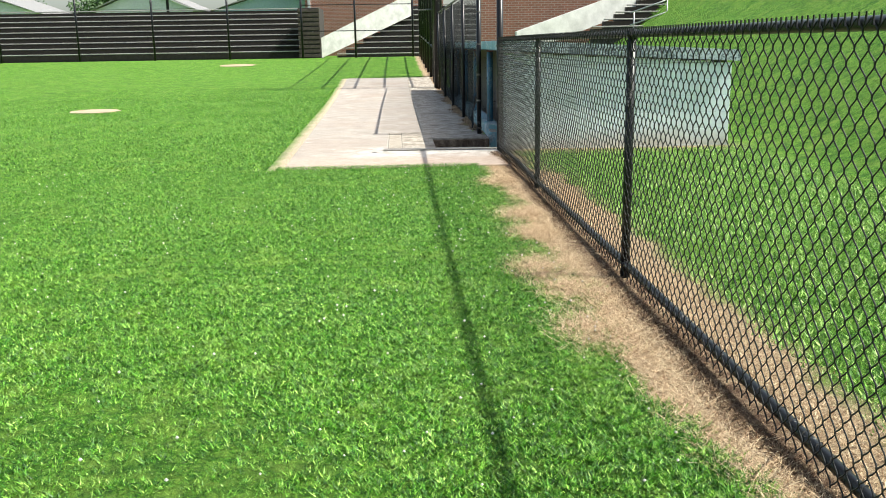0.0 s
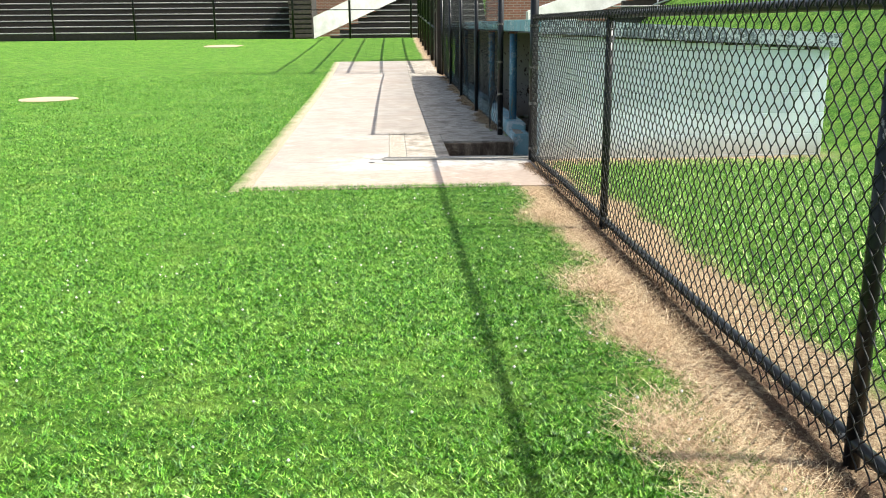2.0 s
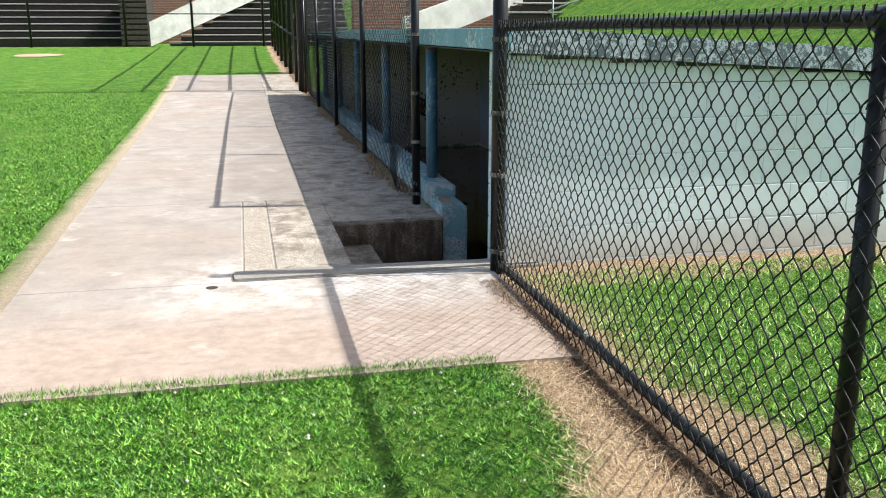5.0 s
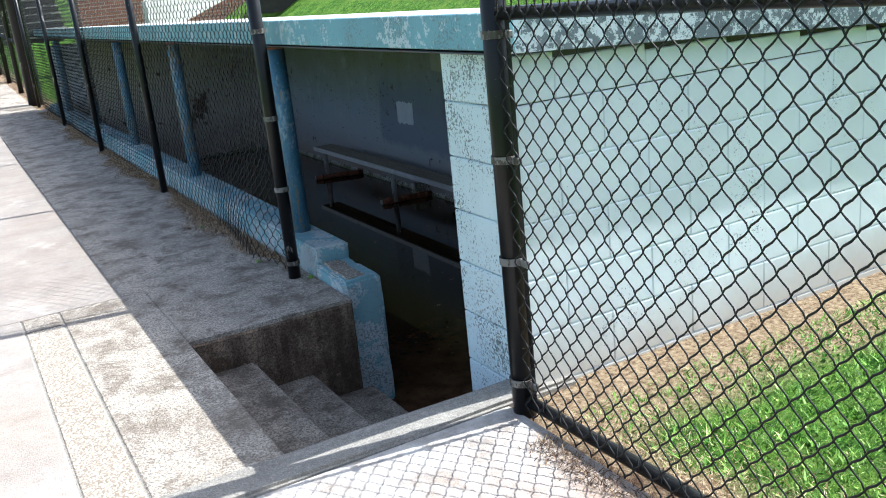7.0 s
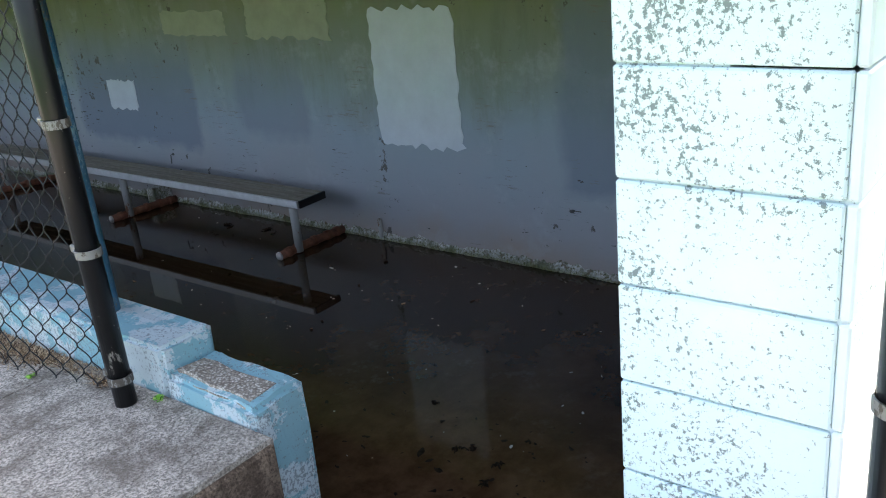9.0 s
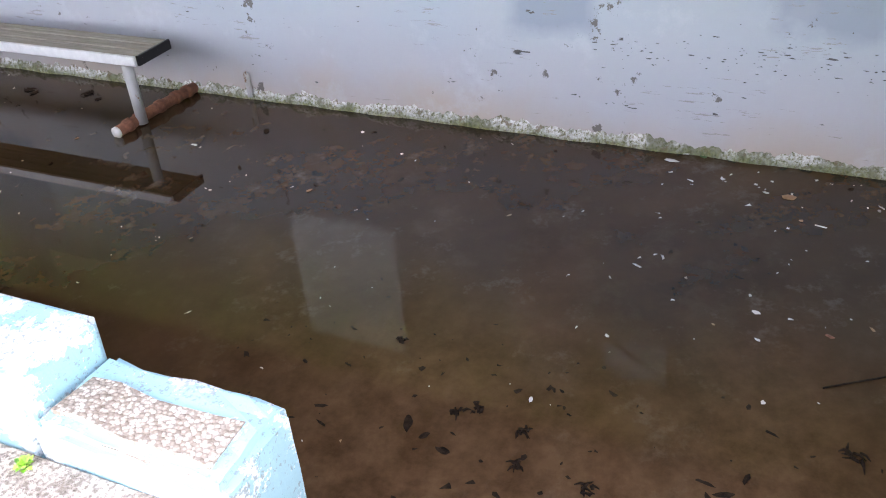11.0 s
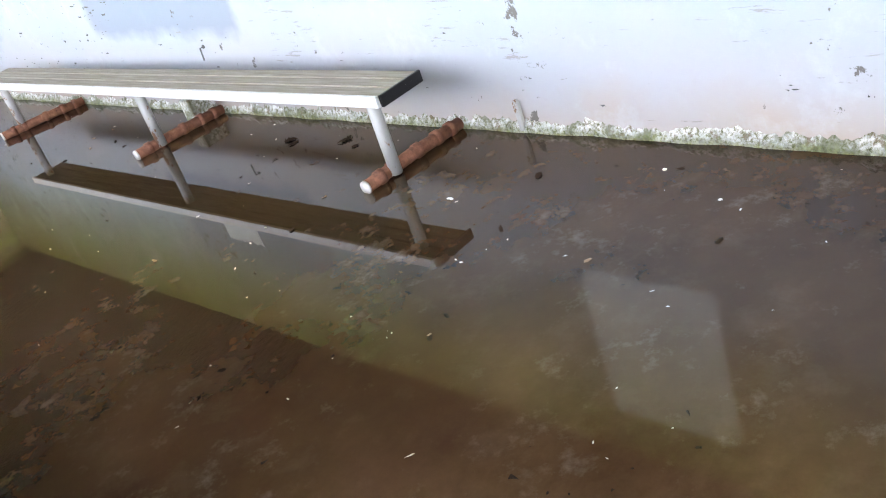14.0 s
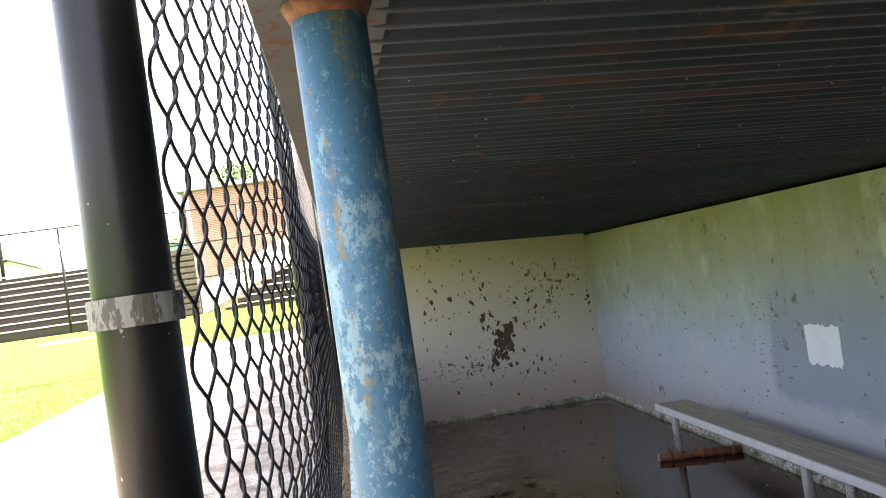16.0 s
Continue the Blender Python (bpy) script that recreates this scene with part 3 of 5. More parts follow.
J = 0.006
slab(edge_x, -0.02, PAD_Y0, 0.06, "pad")
PIT_X0, PIT_Y0, PIT_Y1 = -0.78, 0.26, 1.52
slab(edge_x, -1.40, 0.06 + J, 2.45, "pad")
slab(-1.40 + J, -1.22, 0.24, 2.23, "aggregate", 0.013, "coarse exposed aggregate strip")
slab(-1.40 + J, -1.22, 2.23 + J, 2.45, "pad_old")
slab(-1.22 + J, PIT_X0, 0.24, 2.45, "pad_old")
slab(PIT_X0, 0.02, PIT_Y1, 2.45, "pad_old")
ys = [2.45, 6.2, 9.9, 13.6, 16.6, PAD_Y1]
for a, c in zip(ys, ys[1:]):
    slab(edge_x, -0.9 - J, a + J, c, "pad")
    slab(-0.9, -0.02 if c < 14 else -0.15, a + J, c, "pad_old")
for x1, y0, y1 in ((-0.03, PAD_Y0 + 0.02, 0.06), (PIT_X0 - 0.02, 0.06, 2.45), (-0.03, 2.45, 13.6), (-0.16, 13.6, PAD_Y1 - 0.02)):
    slab(lambda y: edge_x(y) + 0.02, x1, y0, y1, "stone_grit", 0.008, "grey mortar bed in the joints")
# Flat disc on the slab; near-black colour stands for the hole's unlit inside.
hole = part("drain_hole", tube_bm([(-1.56, -0.02, 0.0135), (-1.56, -0.02, 0.0165)], 0.032, 16), "stand_and_shade", pad, "dark disc painted as the shaded inside of a round hole")
kerb = part("kerb", box_bm((-1.46, 0.06 + J, -0.1), (0.28, 0.235, 0.03), 0.012, 2, 0.006, 4), "stone_grit", pad, "worn concrete kerb at the head of the steps")

steps = empty("stairs", (-0.4, 0.9, 0), "dark concrete steps leading down into the flooded dugout", "stairs", kind="structure")
for k, (x0, x1, z) in enumerate(((PIT_X0, -0.50, -0.16), (-0.50, -0.22, -0.31), (-0.22, 0.08, -0.46))):
    under(part("step", box_bm((x0, PIT_Y0, -0.75), (x1, PIT_Y1, z), 0.014, 2, 0.004, 3), "step", label=""), steps)
under(box("side_wall", (PIT_X0 - 0.1, PIT_Y1 - 0.012, -0.75), (0.02, PIT_Y1 + 0.15, -0.003), "riser", bevel=0.01, jitter=0.003, cuts=3), steps)
under(box("side_wall", (PIT_X0 - 0.1, 0.1, -0.75), (0.28, PIT_Y0, -0.005), "riser", bevel=0.006), steps)
under(box("side_wall", (PIT_X0 - 0.1, 0.1, -0.75), (PIT_X0, PIT_Y1, -0.004), "riser", bevel=0.006), steps)

under(box("earth_strip", (-0.018 - J, 2.0, -0.3), (0.0215, DUG_Y1, 0.008), "sand", label="earth and dead leaves between pad and parapet", bevel=0.004, jitter=0.004, cuts=4), pad)

# ---- dugout shell ----
WX0, IN_X = 0.085, 2.605            # front face of the pillar, inner face of the back wall
FAR_Y = 10.3
floor = box("floor", (0.02, 0.2, -0.95), (DUG_X1, DUG_Y1, -0.68), "mud", bevel=0)
tagged(floor, "muddy brown dugout floor under standing water", "floor", kind="structure")


def build_water():
    V, F = [], []
    nx, ny = 14, 50
    for j in range(ny + 1):
        for i in range(nx + 1):
            V.append((0.02 + 2.58 * i / nx, 0.28 + (FAR_Y + 0.02 - 0.28) * j / ny, WATER))
    for j in range(ny):
        for i in range(nx):
            a = j * (nx + 1) + i
            F.append((a, a + 1, a + nx + 2, a + nx + 1))
    return mesh_ob("water", V, F, "water", smooth=True)


water = tagged(build_water(), "still brown flood water mirroring the dugout walls", "water", kind="structure")


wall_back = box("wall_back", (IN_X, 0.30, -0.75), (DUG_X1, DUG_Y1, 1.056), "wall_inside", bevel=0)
tagged(wall_back, "blue-white painted dugout back wall, scuffed, darker and greener near the roof", "wall", kind="structure")
wall_far = box("wall_far", (0.22, FAR_Y, -0.75), (IN_X - 0.002, FAR_Y + 0.2, 1.18), "wall_far", bevel=0)
tagged(wall_far, "dirty white dugout end wall with peeling black stains", "wall", kind="structure")
tagged(box("wall_end", (0.226, DUG_Y1 - 0.2, -0.75), (IN_X - 0.002, DUG_Y1, 1.06), "block_clean", None, "", 0), "pale painted far end of the dugout", "wall", kind="structure")
wall_core = box("wall_near", (WX0 + 0.008, 0.105, -0.8), (DUG_X1 - 0.01, 0.295, 1.0), "mortar", bevel=0)
tagged(wall_core, "pale blue painted concrete block end wall of the dugout", "wall", kind="structure")
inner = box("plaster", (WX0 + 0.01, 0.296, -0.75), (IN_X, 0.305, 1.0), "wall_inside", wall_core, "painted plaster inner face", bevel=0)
pillar_core = box("pillar", (WX0 + 0.008, 0.307, -0.75), (0.275, 0.505, 1.24), "mortar", wall_core, "end of the wall beside the steps", bevel=0)

# front parapet with its stepped end
low = empty("parapet", (0.12, 1.585, -0.7), "low blue and white painted concrete wall with a stepped chipped end", "wall", kind="structure")
under(box("wall_end", (0.02, 1.585, -0.8), (0.222, 1.985, 0.078), "low_wall", bevel=0.016, seg=2, jitter=0.009, cuts=5), low)
under(box("wall_body", (0.022, 1.98, -0.8), (0.225, DUG_Y1, 0.165), "low_wall", bevel=0.016, seg=2, jitter=0.008, cuts=5), low)
under(box("worn_top", (0.035, 1.615, 0.05), (0.180, 1.975, 0.086), "aggregate", label="bare aggregate where the paint has gone", bevel=0.02, seg=2, jitter=0.016, cuts=5), low)


def roof_z(x):
    return 1.225 - 0.055 * x


roof = empty("roof", (1.4, 6.8, 1.2), "flat concrete dugout roof with a flaking blue fascia", "roof", kind="structure")


def roof_slab():
    V, F = [], []
    x0, x1, y0, y1, t = 0.06, 2.98, 0.07, DUG_Y1 + 0.05, 0.115
    for y in (y0, y1):
        for x, dz in ((x0, 0.03), (x1, 0.03), (x1, t), (x0, t)):
            V.append((x, y, roof_z(x) + dz))
    return mesh_ob("deck", V, [(0, 1, 2, 3), (7, 6, 5, 4), (1, 0, 4, 5), (2, 1, 5, 6), (3, 2, 6, 7), (0, 3, 7, 4)], "roof_top")


under(roof_slab(), roof)
under(box("fascia", (0.035, -0.02, 1.222), (0.058, DUG_Y1 + 0.05, 1.34), "fascia", label="flaking blue painted fascia board", bevel=0.004, jitter=0.001, cuts=3), roof)


def end_trim():
    V = []
    for y in (0.035, 0.068):
        for x, dz in ((0.06, -0.01), (3.0, -0.01), (3.0, 0.125), (0.06, 0.125)):
            V.append((x, y, roof_z(x) + dz))
    return mesh_ob("roof_edge", V, [(0, 1, 2, 3), (7, 6, 5, 4), (1, 0, 4, 5), (2, 1, 5, 6), (3, 2, 6, 7), (0, 3, 7, 4)], "roof_edge", None, "speckled grey roof edge")


under(end_trim(), roof)
under(box("edge_angle", (0.032, 0.1, 1.2095), (0.205, DUG_Y1, 1.2145), "edge_steel", label="rusting steel edge angle under the roof front", bevel=0.0015, jitter=0.001, cuts=4), roof)


def corrugated():
    V, F = [], []
    y, k = 0.08, 0
    prof = ((0.0, 0.0), (0.028, 0.002), (0.038, 0.012), (0.064, 0.010))
    ysz = []
    while y < DUG_Y1:
        for dy, dz in prof:
            ysz.append((y + dy, dz))
        y += 0.074
    xs = [0.062, 0.8, 1.5, 2.2, 2.97]
    for yy, dz in ysz:
        for x in xs:
            V.append((x, yy, roof_z(x) + dz - 0.006 + 0.003 * noise.noise(Vector((x * 2, yy * 3, 0)))))
    m = len(xs)
    for j in range(len(ysz) - 1):
        for i in range(m - 1):
            a = j * m + i
            F.append((a, a + m, a + m + 1, a + 1))
    return mesh_ob("ceiling", V, F, "ceiling", smooth=True)


ceiling = tagged(corrugated(), "dark rusting corrugated metal underside of the roof", "ceiling", kind="structure")

# blue roof pipes standing on the parapet
def roof_pipe(y, x=0.125):
    p = empty("roof_post", (x, y, 0.165), "steel roof pipe with peeling blue paint over rust", "post", "roof posts along the dugout front")
    under(tube("pipe", [(x, y, 0.155), (x, y, 0.7), (x, y, 1.207)], 0.046, "blue_pipe", sides=20), p)
    under(tube("collar", [(x, y, 1.186), (x, y, 1.206)], [0.0475, 0.056], "rust", label="rusted collar under the roof", sides=16), p)
    return p


for y in (2.40, 4.75, 7.1, 9.45, 11.8):
    roof_pipe(y)

# ---- chain link ----
def chain_link(name, y0, y1, z0, z1, parent, label, x=0.0, sag=None, r=0.0029, dy=0.0385, dz=0.042, fine=True, sides=4, wob=0.004, bends=3):
    V, F = [], []
    rows = int((z1 - z0) / dz)
    sub = bends if fine else 1
    n = int((y1 - y0) / dy) // 1
    for w in range(0, n, 1):
        base = y0 + w * dy
        pts = []
        for q in range(rows * sub + 1):
            s = q / sub
            ph = (s + w) % 2.0
            tri = ph if ph <= 1 else 2 - ph
            tri = 0.5 + 0.5 * math.sin((tri - 0.5) * math.pi * 0.92) / math.sin(math.pi * 0.46) * 0.98 if fine else tri
            yy = base + dy * (tri * 1.06 - 0.03)
            bow = (0.0042 if ph <= 1 else -0.0042) * math.sin(math.pi * (s % 1.0)) if fine else 0
            zz = z0 + s * dz
            px = (sag(yy, zz) if sag else x) + bow + wob * noise.noise(Vector((yy * 0.9, zz * 1.1, 3)))
            pts.append((px, yy, zz))
        s0 = len(V)
        for i, p in enumerate(pts):
            a, c = pts[max(i - 1, 0)], pts[min(i + 1, len(pts) - 1)]
            ty, tz = c[1] - a[1], c[2] - a[2]
            L = math.hypot(ty, tz) or 1
            ny, nz = -tz / L, ty / L
            for k in range(sides):
                t = 2 * math.pi * k / sides
                V.append((p[0] + r * math.cos(t), p[1] + r * math.sin(t) * ny, p[2] + r * math.sin(t) * nz))
        for i in range(len(pts) - 1):
            for k in range(sides):
                F.append((s0 + i * sides + k, s0 + i * sides + (k + 1) % sides, s0 + (i + 1) * sides + (k + 1) % sides, s0 + (i + 1) * sides + k))
    return mesh_ob(name, V, F, "wire", parent, label, smooth=True)


def barbs(y0, y1, z, parent, x=0.0, dy=0.0385):
    V, F = [], []
    y = y0
    while y < y1:
        for s in (-1, 1):
            a = Vector((x - 0.004 * s, y - 0.012 * s, z - 0.03))
            c = Vector((x + 0.006 * s, y + 0.012 * s, z + 0.006))
            for p in (a, c):
                for k in range(4):
                    t = math.pi * k / 2
                    V.append((p.x + 0.0026 * math.cos(t), p.y + 0.0026 * math.sin(t), p.z))
            b0 = len(V) - 8
            for k in range(4):
                F.append((b0 + k, b0 + (k + 1) % 4, b0 + 4 + (k + 1) % 4, b0 + 4 + k))
            F.append((b0 + 7, b0 + 6, b0 + 5, b0 + 4))
        y += dy
    ob = mesh_ob("knuckle_edge", V, F, "wire", parent)
    return tagged(ob, kind="stuff")


def band_bm(x, y, z, r, h=0.022, tail=-1):
    bm = bmesh.new()
    n = 36
    for zz in (z - h / 2, z + h / 2):
        for rr in (r + 0.0015, r + 0.005):
            for k in range(n):
                t = 2 * math.pi * k / n
                bm.verts.new((x + rr * math.cos(t), y + rr * math.sin(t), zz))
    bm.verts.ensure_lookup_table()
    v = bm.verts
    for k in range(n):
        k2 = (k + 1) % n
        bm.faces.new((v[n + k], v[n + k2], v[3 * n + k2], v[3 * n + k]))
        bm.faces.new((v[2 * n + k], v[3 * n + k], v[3 * n + k2], v[2 * n + k2]))
        bm.faces.new((v[k], v[k2], v[n + k2], v[n + k]))
        bm.faces.new((v[k], v[2 * n + k], v[2 * n + k2], v[k2]))
    lug = box_bm((x - 0.008, y + tail * (r + 0.03) - 0.016, z - h / 2), (x + 0.008, y + tail * (r + 0.03) + 0.02, z + h / 2), 0.003)
    me = bpy.data.meshes.new("tmp")
    lug.to_mesh(me)
    lug.free()
    bm.from_mesh(me)
    bpy.data.meshes.remove(me)
    return bm


RAIL_Z = 1.35


def terminal_post(y, x, tail, top=2.15, zs=(0.13, 0.56, 0.895, 1.28), r=0.040):
    p = empty("fence_post", (x, y, 0), "black painted steel fence post with grey clamp bands", "fence post", "terminal posts by the steps")
    under(tube("post", [(x, y, -0.15), (x, y, top)], r, "black", sides=24), p)
    cap = under(part("cap", tube_bm([(x, y, top - 0.01), (x, y, top + 0.015), (x, y, top + 0.035)], [r + 0.004, r + 0.004, 0.012], 20), "black", smooth=True), p)
    for z in zs:
        under(part("clamp_band", band_bm(x, y, z, r, 0.024, tail), "band", label="weathered grey clamp band", smooth=False), p)
    under(box("tension_bar", (x - 0.003, y + tail * (r + 0.028) - 0.008, 0.05), (x + 0.003, y + tail * (r + 0.028) + 0.008, top - 0.06 if top > 2.3 or tail > 0 else RAIL_Z), "black", bevel=0), p)
    return p


post_a = terminal_post(0.0, 0.0, -1)
post_b = terminal_post(2.06, -0.07, 1, zs=(0.10, 0.50, 0.868, 1.30, 1.75), r=0.0325)

fence = empty("fence", (0, -6, 0), "black chain-link fence with a top and bottom rail", "fence")
under(tube("top_rail", [(0, -18, RAIL_Z)] + [(0, -18 + k, RAIL_Z) for k in range(1, 18)] + [(0, -0.03, RAIL_Z - 0.01)], 0.021, "black", sides=14), fence)
under(tube("bottom_rail", [(0.0, -18, 0.075), (0, -9.5, 0.07), (0, -6.2, 0.08), (0, -3.0, 0.065), (0, -1.5, 0.08), (0, -0.03, 0.06)], 0.0215, "black", sides=14), fence)
for y in (-3.0, -6.25, -9.5, -12.75, -16.0):
    under(tube("line_post", [(0.0, y, -0.1), (0, y, RAIL_Z + 0.015)], 0.0245, "black", sides=16), fence)
    under(part("rail_loop", tube_bm([(0, y - 0.03, RAIL_Z), (0, y + 0.03, RAIL_Z)], 0.03, 14), "black", smooth=True), fence)
under(chain_link("chain_link", -14.488, -0.05, 0.020, RAIL_Z + 0.016, None, "black chain-link mesh", x=-0.027), fence)
under(barbs(-14.5, -0.05, RAIL_Z + 0.025, None, x=-0.027), fence)


def wire_wrap():
    """Spiral ties along posts and rails."""
    V, F = [], []
    def coil(p0, p1, r, turns):
        p0, p1 = Vector(p0), Vector(p1)
        n = turns * 6
        d = (p1 - p0).normalized()
        a = Vector((1, 0, 0))
        c = d.cross(a)
        s0 = len(V)
        for i in range(n + 1):
            t = 2 * math.pi * i / 6
            o = p0.lerp(p1, i / n) + (a * math.cos(t) + c * math.sin(t)) * r
            for e in ((0.003, 0, 0), (0, 0.003, 0), (0, 0, 0.003)):
                V.append(o + Vector(e))
        for i in range(n):
            for k in range(3):
                F.append((s0 + 3 * i + k, s0 + 3 * i + (k + 1) % 3, s0 + 3 * i + 3 + (k + 1) % 3, s0 + 3 * i + 3 + k))
    for y in (-3.0, -6.25, -9.5):
        coil((0, y, 0.05), (0, y, RAIL_Z), 0.028, 18)
    coil((0, -14, 0.072), (0, -0.1, 0.072), 0.024, 150)
    return mesh_ob("tie_wire", V, F, "wire")


under(tagged(wire_wrap(), kind="stuff"), fence)

tall = empty("tall_fence", (-0.035, 8, 0), "tall black chain-link fence in front of the dugout", "fence")
TX, TALL = -0.07, 2.15
under(tube("top_rail", [(TX, 2.06, TALL - 0.02), (TX, 14.2, TALL - 0.02)], 0.021, "black"), tall)
for y in (5.1, 8.1, 11.1, 14.2):
    under(tube("line_post", [(TX, y, -0.1), (TX, y, TALL)], 0.028, "black", sides=16), tall)


def slack(y, z):
    """The loose mesh leans in against the roof front and bellies out at its foot beside the first post."""
    u = min(max((y - 2.5) / 1.15, 0), 1)
    v = min(max((y - 2.12) / 0.45, 0), 1)
    foot = -0.050 - 0.09 * v + 0.115 * (u * u * (3 - 2 * u) * 0.5 + u * 0.5)
    back = 1 - min(max((y - 3.3) / 1.8, 0), 1)
    head = -0.042 + 0.066 * min(max((y - 2.15) / 0.8, 0), 1) * back
    k = min(max((z - 0.2) / 0.45, 0), 1)
    k = k * k * (3 - 2 * k)
    return foot * (1 - k) + head * k


under(chain_link("chain_link", 2.12, 4.76, 0.03, TALL - 0.01, None, "", sag=slack, wob=0.006, r=0.0021, dy=0.044, dz=0.044, bends=7, sides=5), tall)
under(chain_link("chain_link", 4.76, 8.0, 0.03, TALL - 0.01, None, "", sag=slack, wob=0.006, r=0.0022, dy=0.044, dz=0.044, bends=2, sides=3), tall)
under(chain_link("chain_link", 8.0, 14.2, 0.03, TALL - 0.01, None, "", x=TX + 0.044, fine=False, sides=3, wob=0.012, dy=0.044, dz=0.044), tall)
high = empty("backstop_fence", (-0.035, 20, 0), "high black backstop fence beyond the dugout", "fence")
for k, y in enumerate((14.6, 17.2, 19.8, 22.4, 25.0, 27.6, 30.2, 32.8)):
    under(tube("line_post", [(TX, y, field_z(y) - 0.1), (TX, y, field_z(y) + (6.05 if k else 8.4))], 0.05 if k else 0.125, "black", sides=16), high)
for z in (1.0, 2.15, 3.35, 4.65, 6.0):
    under(tube("rail", [(TX, 14.6, z + field_z(14.6)), (TX, 32.8, z + 0.72)], 0.036, "black"), high)
under(chain_link("chain_link", 14.6, 32.8, 0.25, 6.1, None, "", x=TX + 0.045, fine=False, sides=3, dy=0.06, dz=0.06, r=0.003), high)

# ---- bench ----
BX0, BX1, BZ = 2.123, 2.355, -0.243
bench = empty("bench", (2.23, 5.55, WATER), "long weathered plank bench with aluminium edge on rusty pipe feet", "bench")
for k in range(3):
    a = BX0 + 0.018 + k * 0.072
    under(box("plank", (a, 3.645, BZ - 0.035), (a + 0.068, 7.425, BZ), "bench_top", bevel=0.004), bench)
under(box("edge_trim", (BX0, 3.64, BZ - 0.042), (BX0 + 0.016, 7.43, BZ + 0.003), "alu", label="bright aluminium front edge", bevel=0.003), bench)
under(box("end_cap", (BX0 + 0.017, 3.63, BZ - 0.045), (BX1 + 0.004, 3.644, BZ + 0.002), "black", bevel=0.003), bench)
for y, twist in ((3.765, -0.03), (5.53, -0.05), (7.28, -0.13)):
    under(tube("leg", [(2.20, y, WATER + 0.01), (2.20, y, BZ - 0.036)], 0.026, "leg", label="dull grey tube leg"), bench)
    def along(u, dz=0.022):
        return (2.062 + u, y + 0.03 + twist * u / 0.5, WATER + dz + 0.006 * math.sin(u * 6))
    foot = tube("foot_pipe", [along(0.0), along(0.25), along(0.53)], 0.027, "rust", label="rusty pipe foot lying in the water")
    under(foot, bench)
    for u in (0.06, 0.13, 0.27, 0.38, 0.46):
        under(tube("coupling", [along(u), along(u + 0.028)], 0.0325, "rust", label="crusted pipe coupling"), foot)
    under(tube("foot_end", [along(-0.007), along(0.003)], 0.028, "petal", label="pale crusted pipe end"), bench)
box("wall_stub", (2.572, 3.415, -0.60), (2.603, 3.437, -0.47), "leg", None, "", 0.008, 1, 0.004, 2)
tagged(bpy.data.objects["wall_stub"], "small dark stub of pipe fixed to the wall", "pipe stub")
hook = empty("wall_hook", (2.6, 5.44, -0.27), "small dark iron hook in the wall over the bench", "hook")
under(tube("shank", [(2.606, 5.44, -0.235), (2.58, 5.44, -0.235), (2.576, 5.442, -0.30)], 0.0045, "edge_steel", sides=8), hook)
under(tube("plate", [(2.606, 5.44, -0.235), (2.598, 5.44, -0.235)], 0.010, "edge_steel", sides=10), hook)
tagged(box("wooden_block", (2.44, 5.55, WATER - 0.01), (2.6, 5.64, -0.47), "moss", None, "", 0.006, 1, 0.004, 2), "damp wooden block standing against the wall", "block")


# ---- paint patches and marks on the walls ----
def flake(y0, y1, z0, z1, material, seed, name="paint_patch", rough=0.05, x=IN_X - 0.004):
    rng = random.Random(seed)
    V = []
    n = 16
    def run(a, c):
        for k in range(n):
            u = k / n
            yield (a[0] + (c[0] - a[0]) * u + rng.uniform(-rough, rough) * (y1 - y0) * (0.3 if k else 1), a[1] + (c[1] - a[1]) * u + rng.uniform(-rough, rough) * min(z1 - z0, 0.4))
    cs = [(y0, z0), (y1, z0), (y1, z1), (y0, z1)]
    ring = [p for a, c in zip(cs, cs[1:] + cs[:1]) for p in run(a, c)]
    for p in ring:
        V.append((x, *p))
    for p in ring:
        V.append((IN_X + 0.001, *p))
    m = len(ring)
    F = [tuple(range(m))[::-1]] + [(k, (k + 1) % m, m + (k + 1) % m, m + k) for k in range(m)]
    return mesh_ob(name, V, F, material, wall_back)


flake(2.74, 3.34, 0.02, 0.80, "patch", 1)
flake(5.75, 6.10, 0.08, 0.30, "patch", 2)
flake(4.60, 5.26, 0.64, 0.80, "patch_cream", 3)
flake(3.66, 4.38, 0.63, 0.99, "patch_cream", 4)
flake(1.36, 1.66, 0.40, 0.62, "patch", 8, rough=0.1)


